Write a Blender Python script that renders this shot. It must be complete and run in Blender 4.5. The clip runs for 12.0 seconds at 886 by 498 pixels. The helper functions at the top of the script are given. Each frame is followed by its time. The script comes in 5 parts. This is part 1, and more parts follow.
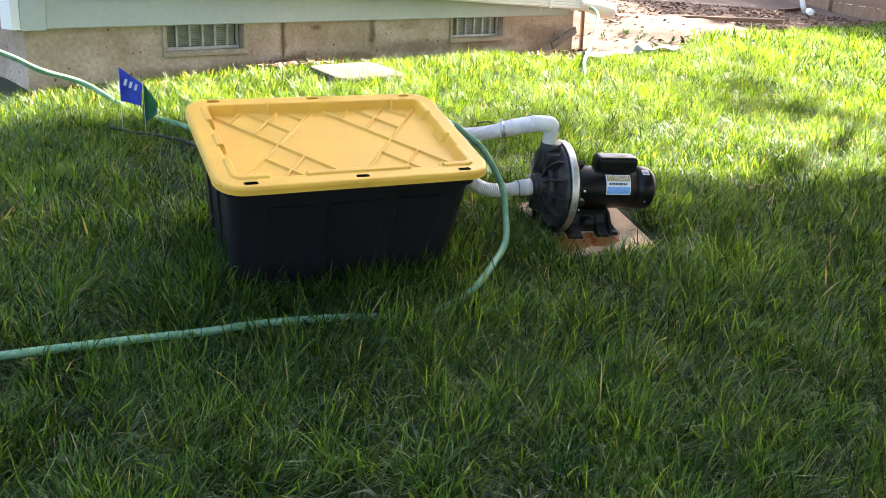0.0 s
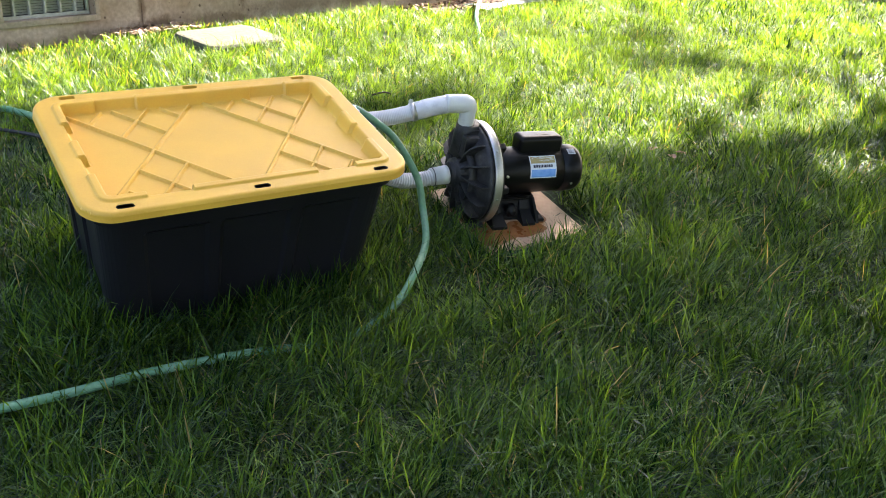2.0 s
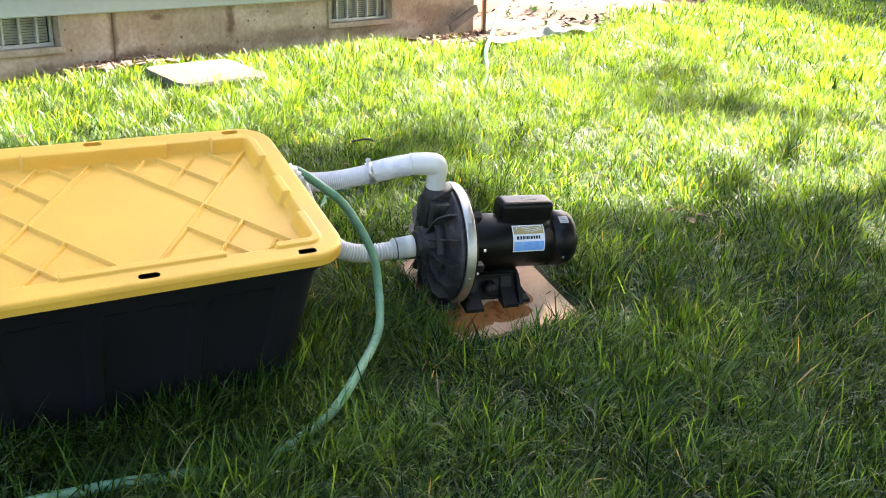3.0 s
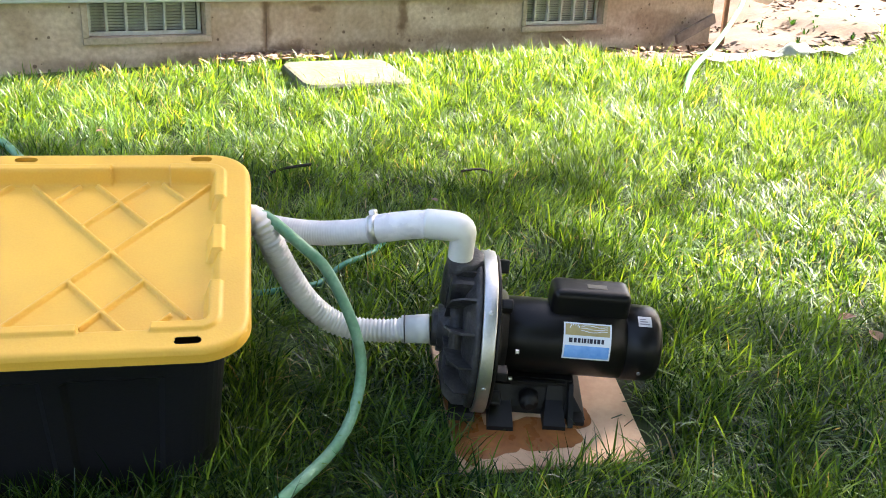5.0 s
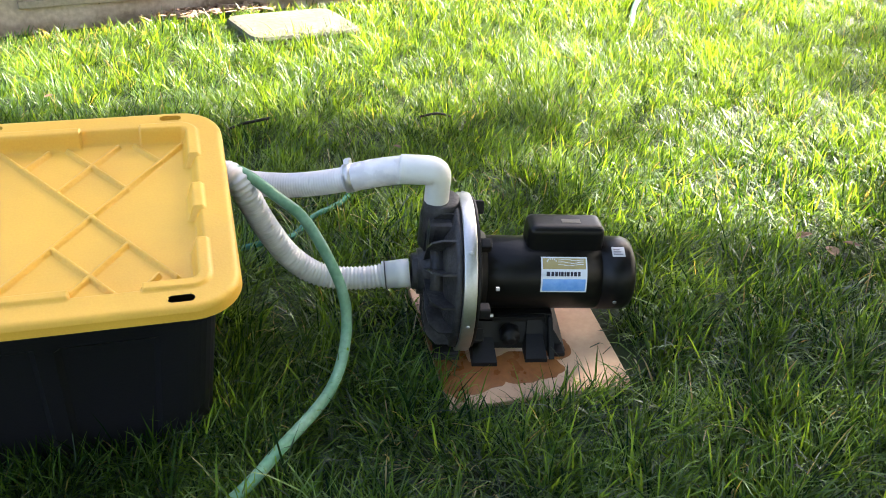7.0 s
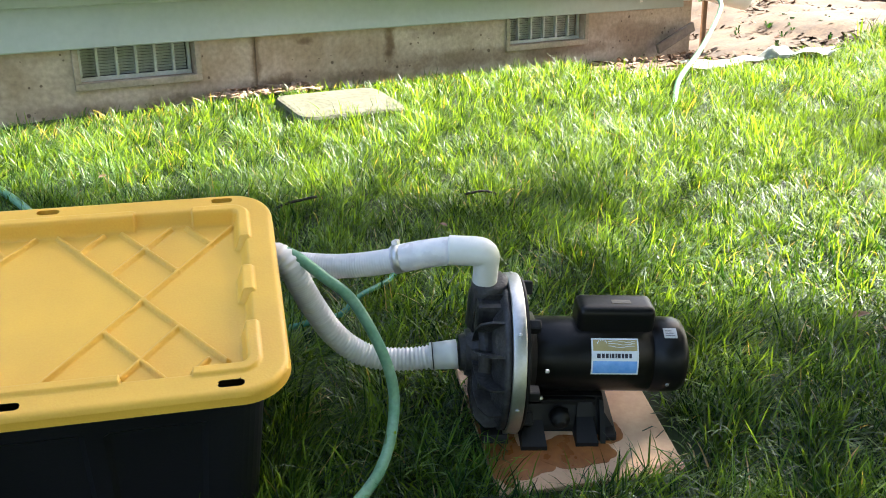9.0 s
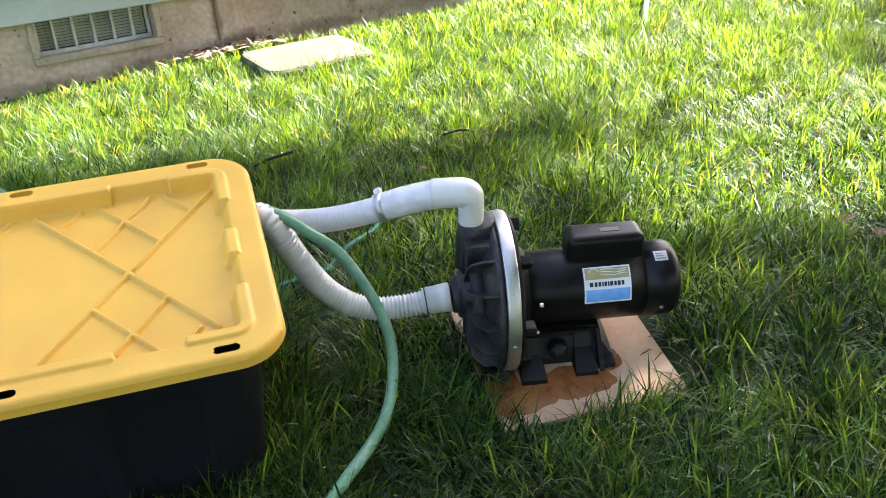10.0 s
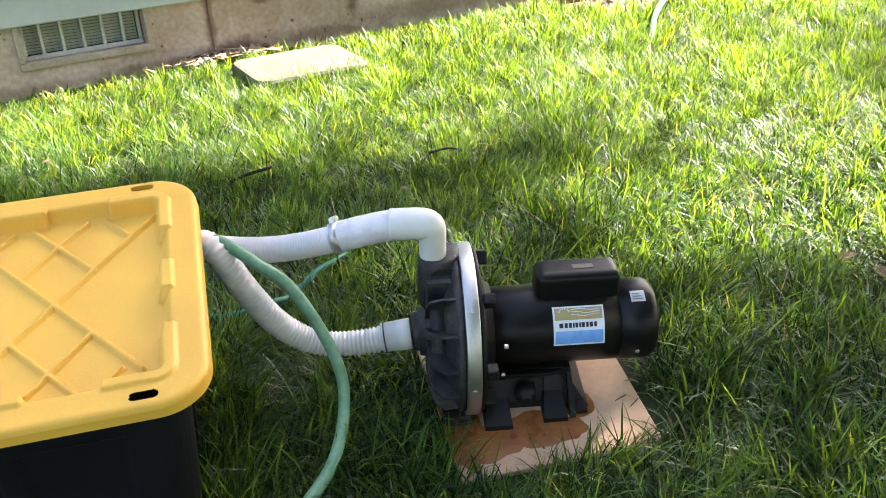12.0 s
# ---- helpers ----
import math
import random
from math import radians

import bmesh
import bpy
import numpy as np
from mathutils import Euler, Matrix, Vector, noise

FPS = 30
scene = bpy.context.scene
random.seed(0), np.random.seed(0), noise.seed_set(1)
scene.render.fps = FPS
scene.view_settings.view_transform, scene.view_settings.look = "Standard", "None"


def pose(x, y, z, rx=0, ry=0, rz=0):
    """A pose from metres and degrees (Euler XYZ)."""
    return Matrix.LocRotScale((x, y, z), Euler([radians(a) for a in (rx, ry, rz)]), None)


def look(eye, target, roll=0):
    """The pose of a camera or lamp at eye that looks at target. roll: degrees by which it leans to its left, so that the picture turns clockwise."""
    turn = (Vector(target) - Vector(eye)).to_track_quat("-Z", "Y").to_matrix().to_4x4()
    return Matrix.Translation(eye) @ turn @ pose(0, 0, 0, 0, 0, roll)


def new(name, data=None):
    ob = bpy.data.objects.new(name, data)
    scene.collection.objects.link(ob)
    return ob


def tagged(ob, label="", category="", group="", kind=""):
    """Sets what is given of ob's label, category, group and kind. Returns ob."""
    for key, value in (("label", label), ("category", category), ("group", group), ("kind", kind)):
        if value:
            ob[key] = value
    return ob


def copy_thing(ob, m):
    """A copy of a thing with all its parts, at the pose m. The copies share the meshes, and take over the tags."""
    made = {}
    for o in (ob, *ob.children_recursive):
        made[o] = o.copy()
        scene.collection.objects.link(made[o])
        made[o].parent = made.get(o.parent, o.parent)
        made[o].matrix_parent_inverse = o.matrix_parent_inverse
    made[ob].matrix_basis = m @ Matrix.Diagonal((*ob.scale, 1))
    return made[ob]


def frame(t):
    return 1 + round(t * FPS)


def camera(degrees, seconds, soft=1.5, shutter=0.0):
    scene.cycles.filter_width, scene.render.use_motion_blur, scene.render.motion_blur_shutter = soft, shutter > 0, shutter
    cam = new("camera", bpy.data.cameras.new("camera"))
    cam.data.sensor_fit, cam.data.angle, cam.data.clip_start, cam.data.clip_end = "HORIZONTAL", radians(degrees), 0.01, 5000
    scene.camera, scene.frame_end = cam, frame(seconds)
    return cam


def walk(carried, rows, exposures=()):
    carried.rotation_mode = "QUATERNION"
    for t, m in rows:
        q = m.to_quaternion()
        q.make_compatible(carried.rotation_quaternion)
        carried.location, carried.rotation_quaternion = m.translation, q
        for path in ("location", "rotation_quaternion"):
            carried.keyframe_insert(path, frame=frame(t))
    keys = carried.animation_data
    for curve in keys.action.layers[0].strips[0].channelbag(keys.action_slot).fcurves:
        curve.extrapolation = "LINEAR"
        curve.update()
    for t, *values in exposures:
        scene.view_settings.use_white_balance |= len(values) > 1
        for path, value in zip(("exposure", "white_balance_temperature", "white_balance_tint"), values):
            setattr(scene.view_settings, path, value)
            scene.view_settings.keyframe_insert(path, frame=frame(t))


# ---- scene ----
cam = camera(51.5, 12.0, 0.95)
# The lawn slopes: the tub and the pump stand square to a frame that is tilted against the level house.
SLOPE = Matrix(((1.0, 0.00083, 0.00288, 0), (0.0, 0.96114, -0.27607, 0), (-0.003, 0.27607, 0.96113, 0), (0, 0, 0, 1)))
PATH = [
    (0, (-0.807, -2.273, 1.497), (-0.005, -0.763, 0.458), 9.4),
    (0.5, (-0.759, -2.222, 1.489), (0.113, -0.74, 0.468), 9.1),
    (1, (-0.732, -2.104, 1.449), (0.063, -0.619, 0.37), 6.4),
    (1.5, (-0.772, -1.953, 1.441), (0.162, -0.569, 0.34), 9.2),
    (2, (-0.735, -1.868, 1.438), (0.29, -0.551, 0.335), 11.4),
    (2.5, (-0.565, -1.741, 1.397), (0.387, -0.322, 0.358), 9.0),
    (2.7, (-0.454, -1.679, 1.385), (0.507, -0.27, 0.341), 10.1),
    (4.3, (0.14, -1.319, 1.272), (0.926, 0.072, 0.07), 12.1),
    (4.5, (0.253, -1.286, 1.26), (0.916, 0.196, 0.092), 11.7),
    (5, (0.411, -1.253, 1.252), (0.791, 0.332, 0.093), 6.6),
    (5.5, (0.417, -1.269, 1.255), (0.844, 0.275, 0.058), 5.6),
    (6, (0.365, -1.272, 1.25), (0.796, 0.277, 0.06), 3.4),
    (6.5, (0.35, -1.275, 1.253), (0.843, 0.23, 0.031), 5.2),
    (6.7, (0.346, -1.271, 1.256), (0.839, 0.214, 0.01), 6.2),
    (8.3, (0.34, -1.247, 1.253), (0.835, 0.301, 0.088), 1.8),
    (8.5, (0.335, -1.241, 1.263), (0.798, 0.318, 0.098), 3.1),
    (9, (0.335, -1.243, 1.265), (0.755, 0.359, 0.143), 3.6),
    (9.5, (0.337, -1.237, 1.269), (0.758, 0.376, 0.165), 1.8),
    (10, (0.337, -1.228, 1.26), (0.772, 0.292, 0.035), -1.1),
    (10.5, (0.325, -1.23, 1.269), (0.757, 0.283, 0.034), -0.2),
    (11, (0.351, -1.243, 1.278), (0.817, 0.295, 0.089), 1.2),
    (11.5, (0.424, -1.225, 1.273), (0.87, 0.319, 0.083), 0.6),
    (12, (0.477, -1.141, 1.231), (0.863, 0.398, 0.014), -0.8),
]
STOPS = ((0, 3.2), (0.5, 2.8), (1.0, 2.85), (1.5, 3.05), (2.0, 3.1), (2.5, 3.35), (4.5, 3.45), (5.0, 3.3), (5.5, 3.25), (6.5, 3.3), (8.5, 3.3), (9.0, 3.0), (9.5, 2.85), (10.0, 3.25), (10.5, 3.5), (11.0, 3.3), (12.0, 3.3))
walk(cam, [(t, SLOPE @ look(eye, target, roll)) for t, eye, target, roll in PATH], [(t, s, 6550 if 9.0 <= t <= 10.0 else 6750, 4 if t == 9.5 else 9 if t == 9.0 else 15) for t, s in STOPS])

# ---- light ----
SUN_AZ, SUN_EL = 21.0, 42.0        # degrees: from x towards y, and above the horizon
TO_SUN = Vector((math.cos(radians(SUN_AZ)) * math.cos(radians(SUN_EL)), math.sin(radians(SUN_AZ)) * math.cos(radians(SUN_EL)), math.sin(radians(SUN_EL))))
world = bpy.data.worlds.new("sky")
scene.world = world
world.use_nodes = True
wn = world.node_tree.nodes
sky = wn.new("ShaderNodeTexSky")
sky.sky_type, sky.sun_disc = "NISHITA", False
sky.dust_density, sky.ozone_density = 3.0, 0.6
sky.sun_elevation, sky.sun_rotation = radians(SUN_EL), radians(90 - SUN_AZ)
wn["Background"].inputs["Strength"].default_value = 0.076
world.node_tree.links.new(sky.outputs[0], wn["Background"].inputs["Color"])
sun = new("sun", bpy.data.lights.new("sun", "SUN"))
sun.data.energy, sun.data.angle, sun.data.color = 5.0, radians(0.6), (1.0, 0.93, 0.80)
sun.matrix_world = look(TO_SUN * 30, (0, 0, 0))


# ---- materials ----
def material(name, colour, rough=0.6, metal=0.0, var=0.12, scale=8.0, fine=120.0, bump=0.15, second=None, amount=0.5, sheen=0.0, spec=0.5, subsurface=0.0, pits=0.0):
    """A surface with variation at two scales: broad stains and fine grain, with relief."""
    m = bpy.data.materials.new(name)
    m.use_nodes = True
    n, l = m.node_tree.nodes, m.node_tree.links
    b = n["Principled BSDF"]
    geo = n.new("ShaderNodeTexCoord")
    broad, grain = n.new("ShaderNodeTexNoise"), n.new("ShaderNodeTexNoise")
    broad.inputs["Scale"].default_value, broad.inputs["Detail"].default_value = scale, 5
    grain.inputs["Scale"].default_value, grain.inputs["Detail"].default_value = fine, 3
    l.new(geo.outputs["Object"], broad.inputs["Vector"])
    l.new(geo.outputs["Object"], grain.inputs["Vector"])
    ramp = n.new("ShaderNodeValToRGB")
    other = second or tuple(c * (1 - 2.2 * var) for c in colour)
    ramp.color_ramp.elements[0].position, ramp.color_ramp.elements[1].position = 0.5 - 0.3 * amount, 0.5 + 0.3 * amount
    ramp.color_ramp.elements[0].color, ramp.color_ramp.elements[1].color = (*other, 1), (*colour, 1)
    l.new(broad.outputs[0], ramp.inputs[0])
    mix = n.new("ShaderNodeMix")
    mix.data_type, mix.blend_type = "RGBA", "OVERLAY"
    mix.inputs["Factor"].default_value = min(1.0, var * 3)
    l.new(ramp.outputs[0], mix.inputs["A"])
    l.new(grain.outputs[0], mix.inputs["B"])
    out = mix.outputs["Result"]
    if pits:
        # small dark holes and a few rusty runs
        cell, size = n.new("ShaderNodeTexVoronoi"), n.new("ShaderNodeTexNoise")
        cell.inputs["Scale"].default_value, cell.inputs["Randomness"].default_value = 26.0, 1.0
        size.inputs["Scale"].default_value = 9.0
        l.new(geo.outputs["Object"], cell.inputs["Vector"])
        l.new(geo.outputs["Object"], size.inputs["Vector"])
        edge = n.new("ShaderNodeMapRange")
        edge.inputs["From Min"].default_value, edge.inputs["From Max"].default_value = 0.40, 0.75
        edge.inputs["To Min"].default_value, edge.inputs["To Max"].default_value = 0.0, 0.30
        l.new(size.outputs[0], edge.inputs["Value"])
        less = n.new("ShaderNodeMath")
        less.operation = "LESS_THAN"
        l.new(cell.outputs["Distance"], less.inputs[0])
        l.new(edge.outputs[0], less.inputs[1])
        dark = n.new("ShaderNodeMix")
        dark.data_type, dark.blend_type = "RGBA", "MULTIPLY"
        dark.inputs["B"].default_value = (0.32, 0.28, 0.25, 1)
        scaled = n.new("ShaderNodeMath")
        scaled.operation = "MULTIPLY"
        scaled.inputs[1].default_value = pits
        l.new(less.outputs[0], scaled.inputs[0])
        l.new(scaled.outputs[0], dark.inputs["Factor"])
        l.new(out, dark.inputs["A"])
        out = dark.outputs["Result"]
    l.new(out, b.inputs["Base Color"])
    rr = n.new("ShaderNodeMapRange")
    rr.inputs["To Min"].default_value, rr.inputs["To Max"].default_value = max(0.02, rough - 0.12), min(1, rough + 0.12)
    l.new(broad.outputs[0], rr.inputs["Value"])
    l.new(rr.outputs[0], b.inputs["Roughness"])
    b.inputs["Metallic"].default_value = metal
    b.inputs["Specular IOR Level"].default_value = spec
    if subsurface:
        b.inputs["Subsurface Weight"].default_value = subsurface
        b.inputs["Subsurface Radius"].default_value = (0.01, 0.008, 0.005)
        b.inputs["Subsurface Scale"].default_value = 0.4
    if bump:
        bp = n.new("ShaderNodeBump")
        bp.inputs["Strength"].default_value, bp.inputs["Distance"].default_value = bump, 0.002
        l.new(grain.outputs[0], bp.inputs["Height"])
        l.new(bp.outputs[0], b.inputs["Normal"])
    return m


def blade_material(name, low, high, dry):
    """Grass: light goes partly through it; each blade has its own tone."""
    m = bpy.data.materials.new(name)
    m.use_nodes = True
    n, l = m.node_tree.nodes, m.node_tree.links
    n.remove(n["Principled BSDF"])
    tone = n.new("ShaderNodeAttribute")
    tone.attribute_name = "tone"
    ramp = n.new("ShaderNodeValToRGB")
    e = ramp.color_ramp.elements
    e[0].position, e[0].color = 0.0, (*low, 1)
    e[1].position, e[1].color = 0.9, (*high, 1)
    last = e.new(0.97)
    last.color = (*dry, 1)
    l.new(tone.outputs["Fac"], ramp.inputs[0])
    dif, tra, glo = n.new("ShaderNodeBsdfDiffuse"), n.new("ShaderNodeBsdfTranslucent"), n.new("ShaderNodeBsdfGlossy")
    glo.inputs["Roughness"].default_value = 0.5
    glo.inputs["Color"].default_value = (0.88, 0.92, 0.90, 1)
    l.new(ramp.outputs[0], dif.inputs["Color"])
    warm = n.new("ShaderNodeMix")
    warm.data_type, warm.blend_type = "RGBA", "MULTIPLY"
    warm.inputs["Factor"].default_value = 1.0
    warm.inputs["B"].default_value = (2.9, 2.05, 0.32, 1)
    l.new(ramp.outputs[0], warm.inputs["A"])
    l.new(warm.outputs["Result"], tra.inputs["Color"])
    mix1, mix2 = n.new("ShaderNodeMixShader"), n.new("ShaderNodeMixShader")
    mix1.inputs[0].default_value = 0.52
    l.new(dif.outputs[0], mix1.inputs[1])
    l.new(tra.outputs[0], mix1.inputs[2])
    fres = n.new("ShaderNodeFresnel")
    fres.inputs["IOR"].default_value = 1.4
    damp = n.new("ShaderNodeMath")
    damp.operation = "MULTIPLY"
    damp.inputs[1].default_value = 0.07
    l.new(fres.outputs[0], damp.inputs[0])
    l.new(damp.outputs[0], mix2.inputs[0])
    l.new(mix1.outputs[0], mix2.inputs[1])
    l.new(glo.outputs[0], mix2.inputs[2])
    l.new(mix2.outputs[0], n["Material Output"].inputs["Surface"])
    return m


GRASS = blade_material("grass_blade", (0.006, 0.026, 0.011), (0.100, 0.218, 0.052), (0.26, 0.245, 0.18))
SOIL = material("lawn_soil", (0.04, 0.055, 0.018), 0.95, scale=6, fine=90, second=(0.025, 0.035, 0.012), bump=0.6)
MULCH_SOIL = material("bare_soil", (0.10, 0.052, 0.033), 0.95, scale=3, fine=60, second=(0.06, 0.031, 0.02), bump=1.0)
def stain(m, blots, colour):
    """Dirt on a wall: blots with ragged edges, each (along, up, half width, half height, strength)."""
    n, l = m.node_tree.nodes, m.node_tree.links
    b = n["Principled BSDF"]
    clean = b.inputs["Base Color"].links[0].from_socket
    geo = n.new("ShaderNodeTexCoord")
    rag = n.new("ShaderNodeTexNoise")
    rag.inputs["Scale"].default_value, rag.inputs["Detail"].default_value, rag.inputs["Roughness"].default_value = 11.0, 7, 0.7
    l.new(geo.outputs["Object"], rag.inputs["Vector"])
    total = None
    for u, z, su, sz, strength in blots:
        mp = n.new("ShaderNodeMapping")
        mp.inputs["Location"].default_value = (-u / su, 0, -z / sz)
        mp.inputs["Scale"].default_value = (1 / su, 0, 1 / sz)
        l.new(geo.outputs["Object"], mp.inputs["Vector"])
        far = n.new("ShaderNodeVectorMath")
        far.operation = "LENGTH"
        l.new(mp.outputs[0], far.inputs[0])
        mixed = n.new("ShaderNodeMath")
        mixed.operation = "MULTIPLY_ADD"
        mixed.inputs[1].default_value = 2.6
        l.new(rag.outputs[0], mixed.inputs[0])
        l.new(far.outputs["Value"], mixed.inputs[2])
        edge = n.new("ShaderNodeMapRange")
        edge.interpolation_type = "SMOOTHSTEP"
        edge.inputs["From Min"].default_value, edge.inputs["From Max"].default_value = 1.6, 2.6
        edge.inputs["To Min"].default_value, edge.inputs["To Max"].default_value = strength, 0.0
        l.new(mixed.outputs[0], edge.inputs["Value"])
        if total is None:
            total = edge.outputs[0]
        else:
            most = n.new("ShaderNodeMath")
            most.operation = "MAXIMUM"
            l.new(total, most.inputs[0])
            l.new(edge.outputs[0], most.inputs[1])
            total = most.outputs[0]
    mix = n.new("ShaderNodeMix")
    mix.data_type, mix.blend_type = "RGBA", "MULTIPLY"
    mix.inputs["B"].default_value = (*colour, 1)
    l.new(total, mix.inputs["Factor"])
    l.new(clean, mix.inputs["A"])
    l.new(mix.outputs["Result"], b.inputs["Base Color"])


CONCRETE = material("foundation_concrete", (0.53, 0.43, 0.35), 0.9, var=0.14, scale=3.4, fine=55, second=(0.35, 0.255, 0.185), bump=0.5, pits=0.9)
stain(CONCRETE, ((0.22, 0.45, 0.022, 0.16, 0.9), (0.82, 0.47, 0.03, 0.10, 1.0), (0.30, 0.335, 0.16, 0.045, 1.0), (-0.06, 0.315, 0.22, 0.035, 0.8), (-0.46, 0.315, 0.20, 0.03, 0.5), (0.62, 0.34, 0.25, 0.035, 0.7), (0.43, 0.50, 0.05, 0.016, 0.8), (1.2, 0.37, 0.4, 0.05, 0.7), (1.75, 0.37, 0.4, 0.035, 0.7), (2.3, 0.42, 0.35, 0.06, 0.6), (1.05, 0.50, 0.18, 0.03, 0.4)), (0.40, 0.33, 0.27))
SLAB = material("slab_concrete", (0.42, 0.33, 0.26), 0.9, var=0.12, scale=9, fine=90, bump=0.4, second=(0.27, 0.235, 0.17))
SIDING = material("grey_green_siding", (0.44, 0.48, 0.46), 0.55, var=0.03, scale=2, fine=40, bump=0.05)
WHITE = material("white_paint", (0.8, 0.8, 0.78), 0.4, var=0.03, scale=5, fine=60, bump=0.05)
YELLOW = material("yellow_plastic", (0.78, 0.455, 0.06), 0.48, var=0.03, scale=7, fine=260, second=(0.71, 0.405, 0.055), bump=0.12)
BLACK = material("black_plastic", (0.009, 0.009, 0.014), 0.45, var=0.1, scale=6, fine=200, bump=0.1, spec=0.3)
WHITE_PIPE = material("white_pvc", (0.72, 0.72, 0.70), 0.35, var=0.05, scale=6, fine=80, second=(0.60, 0.61, 0.60), bump=0.08)
WHITE_HOSE = material("white_flexible_hose", (0.72, 0.71, 0.71), 0.42, var=0.05, scale=9, fine=120, second=(0.60, 0.59, 0.61), bump=0.05)
TAPE = material("wrinkled_clear_tape", (0.74, 0.73, 0.75), 0.28, var=0.06, scale=26, fine=45, second=(0.60, 0.59, 0.63), bump=1.0)
CASING = material("cast_black_plastic", (0.011, 0.011, 0.013), 0.42, var=0.25, scale=34, fine=170, second=(0.055, 0.053, 0.055), bump=0.6, amount=0.9, spec=0.32)
MOTOR = material("black_motor_paint", (0.005, 0.005, 0.006), 0.32, var=0.08, scale=12, fine=120, second=(0.010, 0.009, 0.008), bump=0.08, spec=0.2)
STEEL = material("stainless_steel", (0.58, 0.58, 0.58), 0.42, 1.0, var=0.05, scale=30, fine=200, second=(0.5, 0.5, 0.49), bump=0.05)
GREEN_HOSE = material("green_garden_hose", (0.10, 0.27, 0.15), 0.42, var=0.10, scale=22, fine=150, second=(0.19, 0.36, 0.24), bump=0.1)
TEAL_HOSE = material("teal_hose", (0.03, 0.20, 0.13), 0.45, var=0.1, scale=20, fine=150, bump=0.1)
RUBBER = material("black_rubber_cable", (0.012, 0.012, 0.013), 0.5, var=0.1, bump=0.1)
PLYWOOD = material("plywood_face", (0.72, 0.48, 0.31), 0.65, var=0.07, scale=5, fine=70, second=(0.50, 0.30, 0.18), bump=0.15)
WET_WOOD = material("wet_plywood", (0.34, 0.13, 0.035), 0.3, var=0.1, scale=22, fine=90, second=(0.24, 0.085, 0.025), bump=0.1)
SPLASH = material("weathered_concrete", (0.098, 0.098, 0.070), 0.95, var=0.2, scale=11, fine=60, bump=1.0, second=(0.066, 0.070, 0.046), pits=0.6)
TWIG = material("dark_twig_bark", (0.014, 0.010, 0.008), 0.8, var=0.2, scale=30, fine=150, bump=0.3)
# Darker than the casing's plastic, with the base's shade put into the colour.
DARKENED_PLASTIC = material("moulded_black_plastic_darkened", (0.007, 0.007, 0.008), 0.5, var=0.1, scale=20, fine=150, bump=0.15, spec=0.3)
LABEL_BLUE = material("label_blue", (0.12, 0.33, 0.78), 0.3, var=0.05, scale=40, fine=200, second=(0.22, 0.45, 0.85), bump=0.0)
LABEL_TAN = material("label_tan", (0.42, 0.34, 0.16), 0.3, var=0.05, scale=40, fine=200, bump=0.0)
LABEL_WHITE = material("label_white", (0.72, 0.76, 0.82), 0.3, var=0.02, bump=0.0)
STICKER = material("aged_white_sticker", (0.45, 0.46, 0.48), 0.4, var=0.06, scale=60, fine=200, bump=0.0)
PRINT = material("faded_print", (0.16, 0.16, 0.18), 0.5, var=0.05, bump=0.0)
DULL_TAN = material("dull_dark_sticker", (0.075, 0.066, 0.045), 0.5, var=0.1, scale=60, bump=0.0)
LABEL_INK = material("label_ink", (0.012, 0.015, 0.04), 0.4, var=0.02, bump=0.0)
BLUE_FLAG = material("blue_flag_film", (0.03, 0.09, 0.55), 0.45, var=0.05, scale=30, fine=100, bump=0.05)
GREEN_FLAG = material("green_flag_film", (0.01, 0.17, 0.07), 0.45, var=0.05, scale=30, fine=100, bump=0.05)
BLUE_BUCKET = material("blue_bucket_plastic", (0.02, 0.30, 0.62), 0.4, var=0.05, scale=6, bump=0.05)
FENCE_WOOD = material("weathered_fence_wood", (0.28, 0.17, 0.10), 0.85, var=0.15, scale=4, fine=40, second=(0.17, 0.10, 0.06), bump=0.4)
GREY_WOOD = material("grey_weathered_wood", (0.25, 0.20, 0.165), 0.9, var=0.15, scale=9, fine=60, second=(0.15, 0.115, 0.09), bump=0.4)
DARK_WOOD = material("old_brown_wood", (0.16, 0.09, 0.06), 0.9, var=0.15, scale=6, fine=50, second=(0.10, 0.06, 0.04), bump=0.4)
BRICK = material("red_brick", (0.30, 0.13, 0.09), 0.9, var=0.12, scale=12, fine=80, second=(0.22, 0.09, 0.06), bump=0.4)
CHIP = material("mulch_chips", (0.17, 0.09, 0.055), 0.95, var=0.2, scale=14, fine=80, second=(0.08, 0.045, 0.03), bump=0.5)
STRAW = material("pale_straw_and_dry_leaves", (0.40, 0.27, 0.18), 0.8, var=0.12, scale=20, fine=90, second=(0.24, 0.14, 0.09), bump=0.2)
SAND = material("pale_dry_soil", (0.088, 0.052, 0.031), 0.95, var=0.22, scale=9, fine=60, second=(0.042, 0.023, 0.014), bump=0.9)
SHEET = material("white_plastic_sheet", (0.50, 0.53, 0.51), 0.5, var=0.06, scale=6, fine=60, bump=0.1)
GRILLE = material("grey_vent_grille", (0.50, 0.51, 0.49), 0.55, 0.3, var=0.08, scale=10, fine=80, bump=0.1)
VENT_DARK = material("vent_screen", (0.02, 0.022, 0.024), 0.7, var=0.1, bump=0.2)
BARK = material("tree_bark", (0.11, 0.08, 0.06), 0.95, var=0.2, scale=8, fine=40, bump=0.8)
LEAF = blade_material("tree_leaf", (0.03, 0.07, 0.012), (0.07, 0.12, 0.02), (0.2, 0.2, 0.05))


